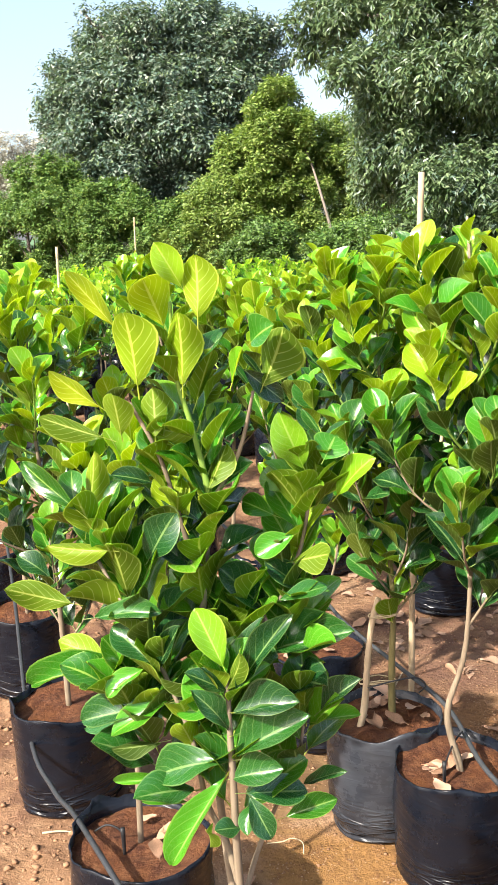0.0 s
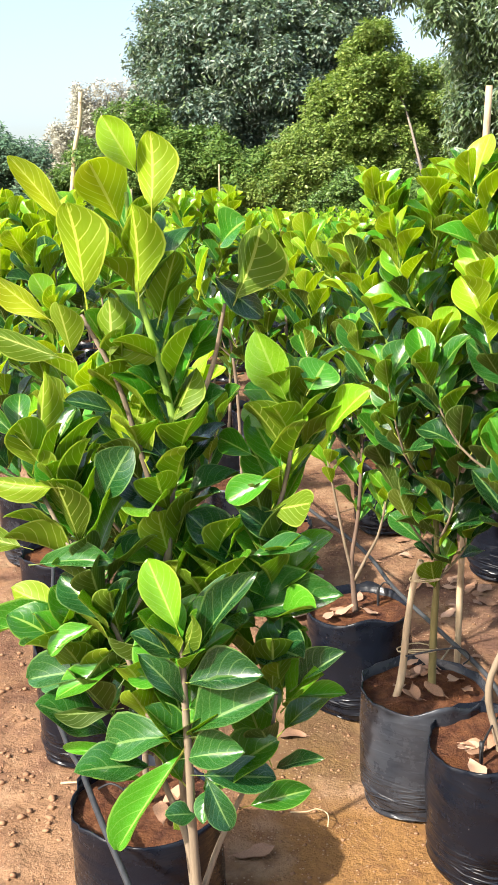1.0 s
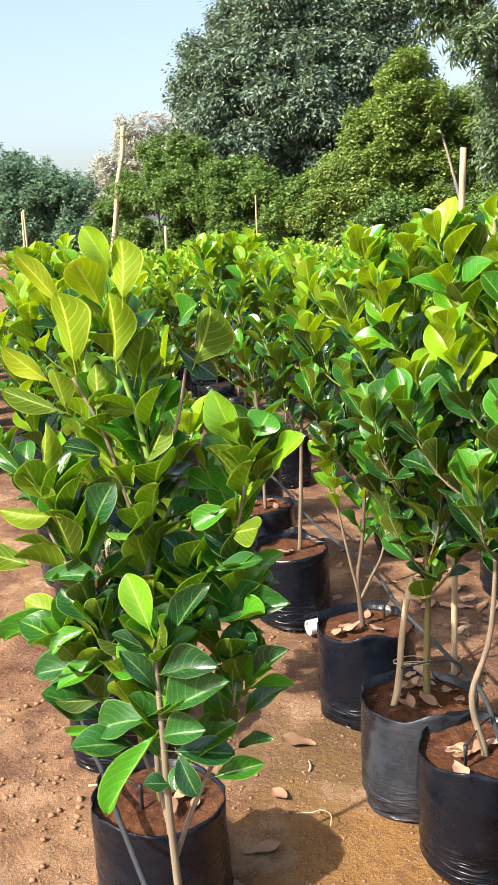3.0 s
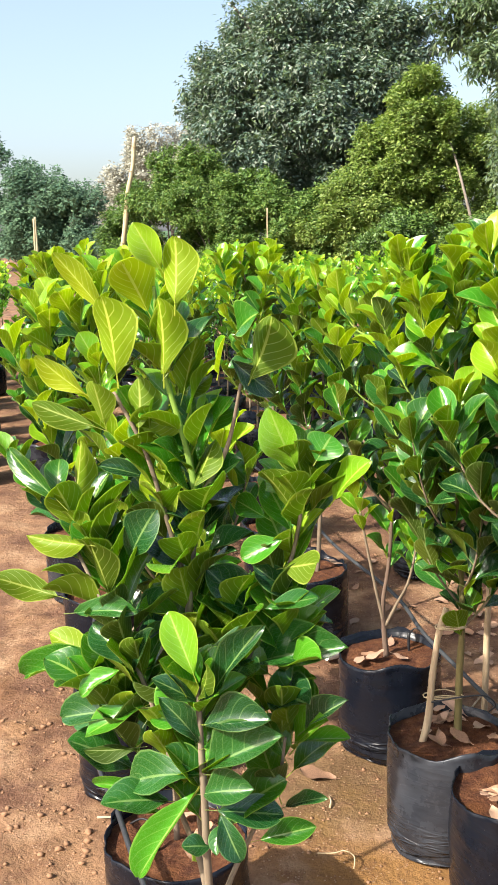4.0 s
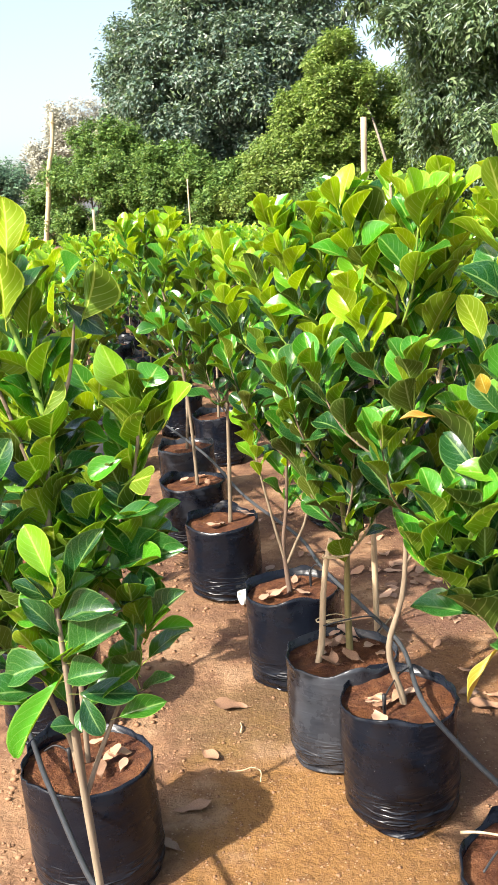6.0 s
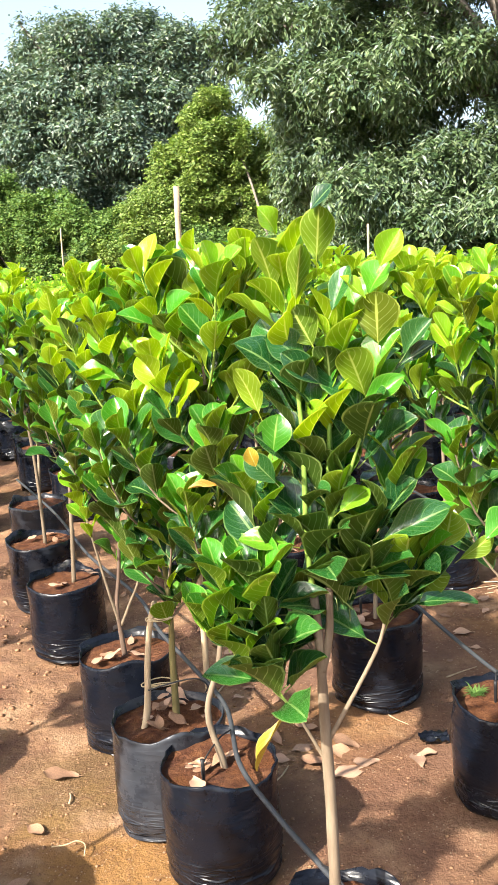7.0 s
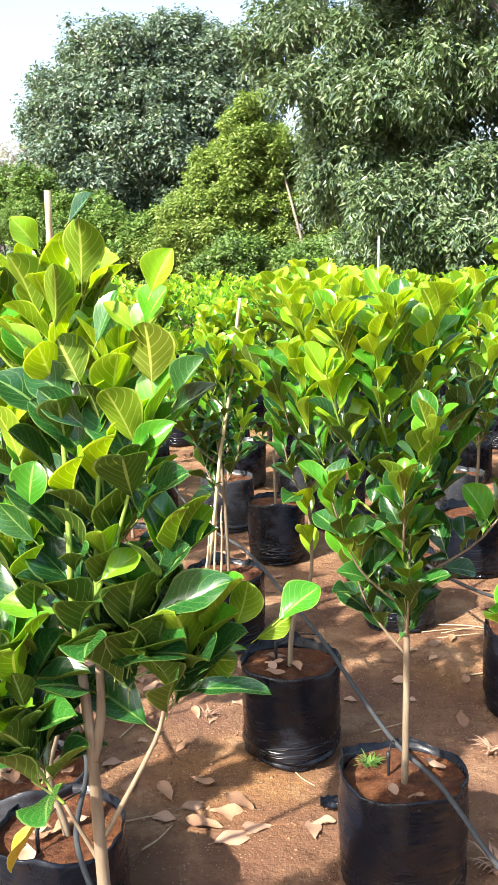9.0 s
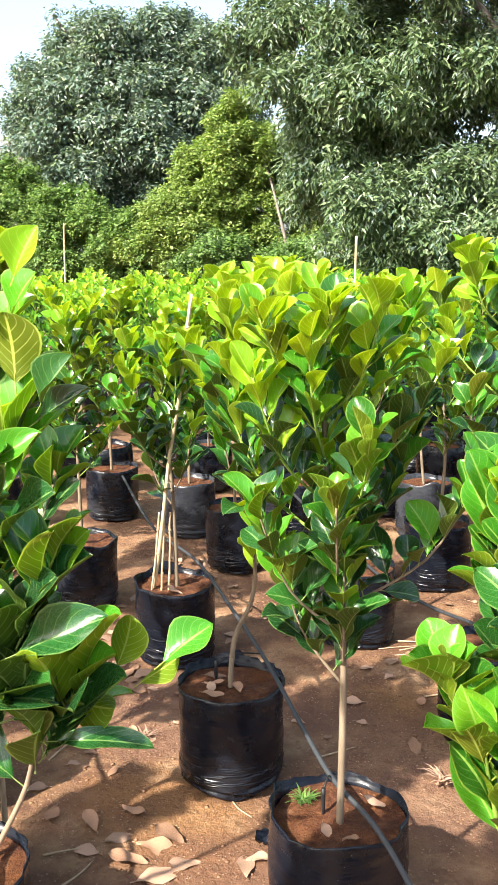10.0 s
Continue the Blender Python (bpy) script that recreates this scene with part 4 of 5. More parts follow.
grown_sapling(0.46, 5.80, 46, LB + "low dense crown reaching the bag", 1.45, 0.40, 16, 0.26, 12, 0.105, variant=3)
grown_sapling(1.42, 4.28, 42, LB + "dense yellow green top", 1.60, 0.75, 10, 0.26, 10, 0.11, variant=0)
grown_sapling(1.83, 3.45, 43, LB + "tall leafy crown", 1.78, 0.75, 11, 0.26, 10, 0.115, variant=2)
grown_sapling(-1.13, 3.32, 44, LB + "broad leafy crown", 1.74, 0.5, 12, 0.30, 12, 0.11, variant=5)


# the other saplings of the nursery --------------------------------------------------
def far_master(seed, lib, shoots, per, size, far):
    rng = random.Random(seed)
    h = rng.uniform(1.24, 1.46) if far else rng.uniform(1.38, 1.62)
    s = new_sapling(0, 0, seed, rng.uniform(0, 360), "jackfruit sapling in a black grow bag, bright yellow green top", far)
    stem = [(0, 0, 0.26), (rng.uniform(-0.03, 0.03), rng.uniform(-0.03, 0.03), 0.7), (rng.uniform(-0.04, 0.04), rng.uniform(-0.04, 0.04), 1.1), (rng.uniform(-0.05, 0.05), rng.uniform(-0.05, 0.05), h - 0.05)]
    add_stem(s, "stem", stem, 0.010, 0.004, None, 6)
    line, _ = smooth_path(stem, [1] * 4, 8)
    specs = shoot_leaves(stem, per + 8, size, rng, "young", "mature", 0.5)
    for i in range(shoots):
        z = 0.62 + (h - 0.80) * ((i + 0.4) / shoots) ** 0.9
        p = min(line, key=lambda q: abs(q.z - z))
        a = i * 2.4 + rng.uniform(-0.5, 0.5)
        k = (z - 0.62) / (h - 0.62)
        out = 0.27 * (1 - 0.5 * k) * rng.uniform(0.75, 1.2)
        e = p + Vector((math.cos(a) * out, math.sin(a) * out, 0.26 * (1 - 0.3 * k)))
        m = p.lerp(e, 0.5) + Vector((0, 0, -0.03))
        if not far:
            v, f = tube([p, m, e], [0.004, 0.003, 0.002], 4, 2)
            part_mesh("branch", mesh_from("branch", v, f, [BARK_GREEN]), s)
        specs += shoot_leaves([p, m, e], per, size, rng, "young" if k > 0.5 else "mature", "mature" if k > 0.6 else "old", 0.12)
    fo = part_mesh("foliage", foliage_mesh("foliage", specs, lib, rng), s)
    fo["kind"] = "stuff"
    return s


MID = [far_master(300 + i, LEAF_COARSE, 13, 19, 0.104, False) for i in range(4)]
FAR = [far_master(330 + i, LEAF_RAW, 12, 15, 0.112, True) for i in range(4)]
TAKEN = [(-0.05, 1.12), (0.69, 1.55), (0.41, 2.17), (0.26, 2.5), (0.04, 2.93), (1.28, 2.45), (0.95, 3.15), (-0.35, 3.72), (-0.38, 1.9), (-0.73, 2.62), (-0.59, 4.3), (1.53, 1.68), (0.635, 4.05), (1.42, 4.28), (1.83, 3.45), (-1.13, 3.32), (0.46, 5.80)]


def set_nursery():
    rng = random.Random(77)
    spots = [(1.87, 4.98), (1.35, 4.86), (0.80, 5.22), (-0.80, 5.0), (-0.75, 5.80), (0.1, 4.6), (-1.55, 4.05), (2.25, 2.75), (2.3, 4.2), (2.1, 1.9)]
    row = Vector((-0.43, 0.90)).normalized()
    across = Vector((row.y, -row.x))
    for i in range(-22, 20):
        for j in range(0, 26):
            p = Vector((0.2, 2.2)) + across * (i * 0.78) + row * (j * 0.62 + (i % 2) * 0.3)
            p += Vector((rng.uniform(-0.12, 0.12), rng.uniform(-0.12, 0.12)))
            if p.y < 2.3 or p.y > 14.2 or p.x - 0.3 > 1.6 + 0.42 * p.y or p.x - 0.3 < -1.6 - 0.56 * p.y:
                continue
            if p.y < 5.4 and -1.9 < p.x < 2.5:
                continue
            if p.x <= -1.9 and p.y < 5.6:
                continue
            spots.append((p.x, p.y))
    used = list(TAKEN)
    n = {"m": 0, "f": 0}
    for x, y in spots:
        if min(math.hypot(x - a, y - b) for a, b in used) < 0.34:
            continue
        used.append((x, y))
        key, lib = ("m", MID) if y < 6.6 else ("f", FAR)
        m = pose(x, y, 0, 0, 0, rng.uniform(0, 360))
        src = lib[n[key] % 4]
        if n[key] < 4:
            src.matrix_basis = m
        else:
            copy_thing(src, m)
        n[key] += 1


set_nursery()


# trees behind -------------------------------------------------------------------------
def leaf_cloud(centres, n_leaves, length, width, seed, mats, droop=0.5):
    """Leaves scattered in uneven clumps: one mesh with small bent blades."""
    rng = np.random.default_rng(seed)
    cs = np.array([c[:3] for c in centres])
    rs = np.array([c[3] for c in centres])
    pr = rs ** 2 / (rs ** 2).sum()
    which = rng.choice(len(cs), n_leaves, p=pr)
    d = rng.normal(size=(n_leaves, 3))
    d /= np.linalg.norm(d, axis=1)[:, None]
    rad = rs[which] * (0.55 + 0.5 * rng.random(n_leaves) ** 0.7)
    # twig clumps: pull leaves to shared twig ends
    twigs = max(8, n_leaves // 9)
    tw = rng.integers(0, n_leaves, twigs)
    near = tw[rng.integers(0, twigs, n_leaves)]
    base_c = cs[which[near]] + d[near] * rad[near][:, None] * np.array([1, 1, 0.85])
    base = base_c + rng.normal(size=(n_leaves, 3)) * length * 0.55
    az = rng.random(n_leaves) * 2 * np.pi
    out = d[near] * 0.6
    ydir = np.stack([np.cos(az), np.sin(az), -droop + rng.normal(size=n_leaves) * 0.45], 1) + out
    ydir /= np.linalg.norm(ydir, axis=1)[:, None]
    zdir = np.stack([rng.normal(size=n_leaves) * 0.5, rng.normal(size=n_leaves) * 0.5 - 0.2, np.ones(n_leaves)], 1) + out * 0.6
    xdir = np.cross(ydir, zdir)
    xdir /= np.linalg.norm(xdir, axis=1)[:, None] + 1e-9
    zdir = np.cross(xdir, ydir)
    ln = length * (0.7 + 0.6 * rng.random(n_leaves))[:, None]
    w = width * (0.7 + 0.6 * rng.random(n_leaves))[:, None]
    v = np.stack([base, base + ydir * ln * 0.5 - xdir * w * 0.5 + zdir * ln * 0.05, base + ydir * ln * 0.5 + xdir * w * 0.5 + zdir * ln * 0.05, base + ydir * ln - zdir * ln * 0.05], 1).reshape(-1, 3)
    idx = np.arange(n_leaves)[:, None] * 4
    tri = np.concatenate([idx + [0, 3, 1], idx + [0, 2, 3]], 1).reshape(-1, 3)
    me = bpy.data.meshes.new("crown")
    me.from_pydata(v.tolist(), [], tri.tolist())
    for m in mats:
        me.materials.append(m)
    if len(mats) > 1:
        me.polygons.foreach_set("material_index", np.repeat((rng.random(n_leaves) > 0.75).astype(np.int32), 2))
    me.update()
    return me


def clumps(centre, radii, count, size, seed, low=-1.0):
    """Clump centres over an uneven crown."""
    rng = random.Random(seed)
    out = []
    while len(out) < count:
        d = Vector((rng.gauss(0, 1), rng.gauss(0, 1), rng.gauss(0, 1))).normalized()
        if d.z < low:
            continue
        k, q = (rng.uniform(1.0, 1.16), 0.5) if rng.random() < 0.16 else (rng.uniform(0.62, 1.0), 1.0)
        wob = 1 + 0.16 * noise.noise(d * 2.2 + Vector((seed, 0, 0)))
        out.append((centre[0] + d.x * radii[0] * k * wob, centre[1] + d.y * radii[1] * k * wob, centre[2] + d.z * radii[2] * k * wob, size * q * rng.uniform(0.7, 1.3)))
    return out


def core_mesh(cl, mat, seed):
    """Dark twiggy heart that closes the crown: many small crossing blades inside the clumps."""
    return leaf_cloud([(x, y, z, r * 0.6) for x, y, z, r in cl], len(cl) * 260, 0.13, 0.07, seed, [mat], 0.3)


def tree(name, label, base, trunk_r, cl, n_leaves, length, width, mats, seed, droop=0.5, bark=None, limbs=7, trunk=None):
    thing = new(name)
    thing.location = (*base, 0)
    tagged(thing, label, "tree" if name == "tree" else "shrub")
    rng = random.Random(seed)
    cz = sum(c[2] for c in cl) / len(cl)
    top = Vector((sum(c[0] for c in cl) / len(cl), sum(c[1] for c in cl) / len(cl), cz * 1.1))
    foot = Vector((*base, -0.05))
    trunk = trunk or [foot, foot.lerp(top, 0.35) + Vector((0.1, 0, 0)), foot.lerp(top, 0.7), top]
    o = Vector(thing.location)
    v, f = tube(trunk, [trunk_r * (1 - 0.75 * i / (len(trunk) - 1)) for i in range(len(trunk))], 10, 4, 0.05, rng)
    part_mesh("trunk", mesh_from("trunk", [p - o for p in v], f, [bark or BARK_DARK]), thing)
    ts = [Vector(p) for p in trunk]
    for c in rng.sample(cl, min(limbs, len(cl))):
        st = ts[1].lerp(ts[-1], rng.uniform(0, 0.7))
        e = Vector(c[:3])
        m = st.lerp(e, 0.5) + Vector((0, 0, 0.12 * (e - st).length))
        v, f = tube([st, m, e], [trunk_r * 0.45, trunk_r * 0.25, trunk_r * 0.08], 6, 3, 0.05, rng)
        part_mesh("limb", mesh_from("limb", [p - o for p in v], f, [bark or BARK_DARK]), thing)
    me = leaf_cloud(cl, n_leaves, length, width, seed, mats, droop)
    ob = part_mesh("crown", me, thing)
    ob.location = -o
    ob["kind"] = "stuff"
    me = core_mesh(cl, mats[0], seed + 1)
    ob = part_mesh("inner_foliage", me, thing)
    ob.location = -o
    ob["kind"] = "stuff"
    return thing


# large dark tree, lighter tree, close tree with hanging leaves, row of shrubs, far trees
tree("tree", "large dark green broadleaf tree with a rounded crown", (-4.4, 30.0), 0.42,
     clumps((-4.3, 30.0, 5.6), (3.3, 2.6, 3.3), 130, 0.70, 1) + clumps((-5.6, 30.0, 7.0), (1.9, 1.6, 1.9), 54, 0.56, 101) + clumps((-3.2, 30.2, 7.2), (2.0, 1.5, 1.75), 54, 0.56, 102)
     + clumps((-7.1, 30.1, 5.4), (1.1, 1.3, 2.5), 42, 0.52, 103) + clumps((-1.7, 30.2, 6.2), (1.3, 1.2, 2.2), 44, 0.5, 106) + clumps((-4.4, 30.0, 2.2), (3.9, 1.7, 1.8), 60, 0.6, 104) + clumps((-4.4, 31.4, 4.4), (2.8, 0.6, 2.9), 60, 0.75, 105),
     215000, 0.165, 0.072, [LEAF_TREE_DARK_HAZE, LEAF_TREE_GREY], 1, 0.6)
tree("tree", "light green tree with a pale leaning trunk", (1.0, 24.2), 0.055,
     clumps((-0.70, 25.2, 4.5), (0.92, 1.0, 1.15), 64, 0.30, 2) + clumps((-1.35, 25.0, 3.3), (1.05, 1.0, 1.5), 70, 0.32, 22) + clumps((-2.2, 24.8, 2.3), (1.05, 0.9, 1.2), 50, 0.36, 24) + clumps((-3.0, 24.7, 1.5), (0.9, 0.8, 0.9), 26, 0.36, 26)
     + clumps((-0.15, 25.4, 3.5), (0.75, 0.8, 1.5), 46, 0.30, 25) + clumps((0.9, 25.8, 3.3), (0.95, 0.8, 1.5), 34, 0.38, 23) + clumps((0.2, 25.3, 1.6), (1.3, 0.8, 1.0), 34, 0.4, 27),
     125000, 0.070, 0.044, [LEAF_TREE_LIGHT, LEAF_SHRUB], 2, 0.1, BARK_PALE, 0,
     [Vector((1.0, 24.2, -0.05)), Vector((0.74, 24.2, 1.4)), Vector((0.42, 24.3, 2.7)), Vector((0.10, 24.9, 3.8)), Vector((-0.4, 25.2, 4.8))])
tree("tree", "broad tree with long hanging grey green leaves", (5.6, 14.6), 0.30, clumps((4.9, 14.6, 5.4), (4.1, 2.4, 4.0), 250, 0.48, 3) + clumps((4.1, 13.4, 2.2), (2.5, 0.8, 0.85), 46, 0.38, 33) + clumps((1.65, 15.2, 3.2), (0.8, 0.8, 1.3), 26, 0.40, 34) + clumps((0.75, 15.4, 5.0), (0.75, 0.7, 0.7), 16, 0.32, 35), 250000, 0.112, 0.034, [LEAF_TREE_GREY, LEAF_TREE_DARK_HAZE], 3, 0.9)
tree("tree", "slender grey green tree behind the others", (2.2, 31.5), 0.2, clumps((2.4, 31.5, 3.2), (2.6, 1.8, 2.2), 70, 0.6, 4), 45000, 0.16, 0.07, [LEAF_TREE_GREY, LEAF_TREE_DARK_HAZE], 4, 0.6)
for i, (x, y, z, rx) in enumerate([(-8.3, 27.0, 3.7, 1.3), (-6.9, 26.2, 4.0, 1.25), (-5.7, 25.8, 3.2, 1.2), (-4.6, 25.4, 2.95, 1.2), (-3.6, 24.9, 2.5, 1.15), (-1.0, 23.4, 1.9, 1.2), (1.5, 22.6, 2.3, 1.2), (2.6, 20.5, 2.2, 1.2), (3.5, 17.2, 1.7, 1.1), (4.6, 16.2, 1.5, 1.2), (5.9, 15.8, 1.4, 1.2), (7.6, 15.6, 1.5, 1.4), (-9.7, 28.5, 3.0, 1.2)]):
    tree("shrub", "dense green shrub at the edge of the nursery", (x, y), 0.05, clumps((x, y, z * 0.58), (rx, 0.9, z * 0.52), 44, 0.36, 40 + i), 24000, 0.064, 0.044, [LEAF_SHRUB, LEAF_TREE_LIGHT if i < 5 else LEAF_TREE_GREY], 60 + i, 0.1, None, 4)
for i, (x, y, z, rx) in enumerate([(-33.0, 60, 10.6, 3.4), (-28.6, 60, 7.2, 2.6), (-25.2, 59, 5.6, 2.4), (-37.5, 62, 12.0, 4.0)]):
    tree("tree", "distant green tree with haze painted into its leaves", (x, y), 0.25, clumps((x, y, z * 0.55), (rx, 2.0, z * 0.45), 46, 0.95, 80 + i), 15000, 0.26, 0.14, [LEAF_HAZE_TINT], 90 + i, 0.2)
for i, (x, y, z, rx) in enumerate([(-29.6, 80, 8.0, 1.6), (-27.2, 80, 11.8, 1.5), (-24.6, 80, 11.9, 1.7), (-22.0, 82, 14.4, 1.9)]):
    tree("tree", "distant dry tan tree with painted haze in its leaves", (x, y), 0.2, clumps((x, y, z * 0.62), (rx, 1.6, z * 0.38), 40, 0.9, 120 + i), 10000, 0.26, 0.15, [LEAF_TAN_HAZE], 130 + i, 0.2)


def backdrop():
    """Low far woods that close the view all round; haze is painted into their colour."""
    rng = random.Random(9)
    verts, faces = [], []
    n = 240
    for i in range(n):
        a = 2 * math.pi * i / n
        r = 150
        h = 3.2 + 1.2 * noise.noise(Vector((math.cos(a) * 9, math.sin(a) * 9, 0))) + 0.7 * noise.noise(Vector((math.cos(a) * 45, math.sin(a) * 45, 4)))
        verts += [(math.cos(a) * r, math.sin(a) * r, -0.5), (math.cos(a) * r, math.sin(a) * r, h), (math.cos(a) * (r + 6), math.sin(a) * (r + 6), h - 0.8)]
    for i in range(n):
        j = (i + 1) % n
        faces += [(3 * i, 3 * j, 3 * j + 1, 3 * i + 1), (3 * i + 1, 3 * j + 1, 3 * j + 2, 3 * i + 2)]
    ob = new("backdrop", mesh_from("backdrop", verts, faces, [LEAF_HAZE_TINT]))
    tagged(ob, "far woods along the horizon with painted-in haze", "woods", kind="structure")


backdrop()


# stakes, hoses -----------------------------------------------------------------------------
def stick(name, label, a, b, r0, r1, mat, cat="stake", nodes=0):
    ob = new(name)
    ob.location = a
    tagged(ob, label, cat)
    a, b = Vector(a), Vector(b)
    rng = random.Random(int(abs(a.x) * 977 + abs(a.y) * 131))
    pts = [a.lerp(b, k / 6) - a + Vector((rng.uniform(-1, 1), rng.uniform(-1, 1), 0)) * r0 * 0.5 for k in range(7)]
    v, f = tube(pts, [r0 + (r1 - r0) * k / 6 for k in range(7)], 9, 3, 0.07, rng)
    part_mesh("shaft", mesh_from("shaft", v, f, [mat]), ob)
    for k in range(nodes):
        c = (b - a) * ((k + 0.6) / nodes)
        d = (b - a).normalized()
        v, f = tube([c - d * 0.006, c, c + d * 0.006], [r0 * 0.98, r0 * 1.22, r0 * 0.98], 9, 1)
        part_mesh("node", mesh_from("node", v, f, [mat]), ob)
    return ob


stick("wooden_stake", "peeled wooden stake tied to a sapling stem", (0.158, 2.44, 0.262), (0.224, 2.455, 0.70), 0.0108, 0.0090, STAKE_WOOD)
for nm, z, x0, x1 in (("twine", 0.645, 0.217, 0.268), ("twine", 0.435, 0.186, 0.265)):
    v, f = join([tube([(x0 - 0.016, 2.445, z), ((x0 + x1) / 2, 2.440 + k * 0.004, z + 0.004 * k), (x1 + 0.014, 2.455, z + 0.006), ((x0 + x1) / 2, 2.485, z + 0.008), (x0 - 0.016, 2.46, z + 0.004), (x0 - 0.016, 2.445, z)], [0.0018] * 6, 5, 3) for k in range(3)])
    ob = new("twine", mesh_from("twine", v, f, [TWINE]))
    tagged(ob, "straw coloured twine tying stake and stem", "twine")
stick("bamboo_pole", "tall weathered leaning bamboo pole", (-10.05, 27.0, -0.1), (-9.08, 27.0, 4.75), 0.085, 0.065, BAMBOO, "pole", 7)
stick("wooden_post", "pale weathered post among the saplings", (0.34, 2.70, 0.0), (0.375, 2.58, 1.89), 0.0095, 0.009, STAKE_WOOD, "post")
stick("bamboo_stick", "thin pale bamboo stick leaning in a sapling", (0.54, 4.05, 0.27), (0.745, 3.93, 1.54), 0.009, 0.007, BAMBOO, "stick", 4)
for dx in (-0.04, 0.0, 0.035):
    stick("bamboo_stick", "short thin bamboo stick pushed into a grow bag", (0.58 + dx, 4.02, 0.26), (0.605 + dx * 0.6, 4.03, 0.64), 0.0048, 0.0042, STAKE_WOOD, "stick", 2)
for x, y, z in ((-2.2, 8.0, 1.75), (-4.3, 9.5, 2.0), (-4.75, 10.5, 2.05), (-3.0, 16.0, 2.2), (1.6, 9.5, 1.85), (3.8, 11.5, 1.95)):
    stick("thin_stake", "thin dry stake standing among the saplings", (x, y, -0.1), (x + 0.05, y, z), 0.014, 0.012, BAMBOO)


def hose(pts, r, label, name="drip_hose"):
    ob = new(name)
    ob.location = pts[0]
    v, f = tube(pts, [r] * len(pts), 9, 7)
    o = Vector(pts[0])
    part_mesh("pipe", mesh_from("pipe", [p - o for p in v], f, [HOSE]), ob)
    tagged(ob, label, "hose")
    return ob


def emitter(h, p, q):
    """Thin feeder line with a drip spike, from the hose to the pot."""
    o = Vector(h.location)
    p, q = Vector(p), Vector(q)
    m = p.lerp(q, 0.5) + Vector((0.0, 0.0, 0.05))
    v, f = tube([p, m, q + Vector((0, 0, 0.06)), q], [0.0025] * 4, 6, 5)
    line = part_mesh("feeder", mesh_from("feeder", [a - o for a in v], f, [SPIKE]), h)
    v, f = tube([q + Vector((0, 0, 0.075)), q + Vector((0, 0, 0.03)), q - Vector((0, 0, 0.03))], [0.006, 0.005, 0.002], 7, 2)
    part_mesh("drip_spike", mesh_from("drip_spike", [a - o for a in v], f, [SPIKE]), line)


h = hose([(-1.0, 5.3, 0.40), (-0.55, 4.4, 0.43), (-0.26, 3.78, 0.41), (0.03, 3.3, 0.39), (0.15, 2.98, 0.385), (0.30, 2.68, 0.375), (0.42, 2.42, 0.37), (0.47, 2.12, 0.365), (0.56, 1.93, 0.345), (0.66, 1.72, 0.355), (0.76, 1.52, 0.36), (0.9, 1.2, 0.37)], 0.0070, "dusty black drip irrigation hose lying over the bag rims")
emitter(h, (0.45, 2.3, 0.368), (0.37, 2.13, 0.30))
emitter(h, (0.14, 2.99, 0.386), (0.10, 3.0, 0.30))
emitter(h, (0.66, 1.72, 0.355), (0.72, 1.6, 0.30))
h = hose([(0.1, 5.6, 0.40), (0.45, 4.6, 0.40), (0.72, 4.12, 0.40), (0.92, 3.6, 0.39), (1.06, 3.2, 0.385), (1.17, 2.85, 0.37), (1.26, 2.55, 0.372), (1.36, 2.36, 0.362), (1.44, 2.15, 0.33), (1.5, 1.9, 0.355), (1.6, 1.5, 0.36)], 0.0070, "dusty black drip irrigation hose crossing two grow bags")
emitter(h, (1.26, 2.55, 0.372), (1.24, 2.49, 0.30))
emitter(h, (1.04, 3.24, 0.386), (0.90, 3.18, 0.31))
h = hose([(-1.44, 4.04, 0.39), (-1.13, 3.22, 0.375), (-0.85, 2.46, 0.27), (-0.69, 2.15, 0.29), (-0.58, 1.97, 0.335), (-0.46, 1.76, 0.375), (-0.40, 1.67, 0.37), (-0.25, 1.45, 0.355), (-0.1, 1.25, 0.36), (0.1, 0.8, 0.36)], 0.0070, "dusty black drip irrigation hose sagging between grow bags")
emitter(h, (-0.50, 1.87, 0.36), (-0.43, 1.86, 0.30))
h = hose([(1.0, 5.6, 0.42), (1.3, 4.6, 0.40), (1.5, 3.95, 0.40), (1.66, 3.7, 0.38), (1.85, 3.4, 0.40), (2.1, 2.9, 0.38)], 0.0070, "dusty black drip irrigation hose between rear grow bags")


# litter on the ground --------------------------------------------------------------------------
def dry_leaf_mesh(seed, mat):
    rng = random.Random(seed)
    v, f, u, sd = blade(7, 4, rng.uniform(0.42, 0.58), rng.uniform(-0.12, 0.22), rng.uniform(-0.25, 0.25), 0.07, 0.6, rng, 0.08, False)
    k = rng.uniform(0.0, 0.3)
    v = [Vector((p.x, p.y - 0.5, p.z + k * p.x * p.x * 3 + 0.03)) for p in v]
    return mesh_from("dry_leaf", v, f, [mat], uvs=u)


DRY = [dry_leaf_mesh(500 + i, DRY_LEAF if i % 2 else DRY_PALE) for i in range(8)]


def drop_leaf(x, y, z, size, turn, k, tilt=0.0):
    ob = new("fallen_leaf", DRY[k % 8])
    ob.matrix_basis = pose(x, y, z, tilt, 0, turn) @ Matrix.Diagonal((size, size, size, 1))
    tagged(ob, "dry curled fallen leaf on bare earth" if z < 0.2 else "dry curled fallen leaf on potting soil", "fallen leaf", "fallen leaves")


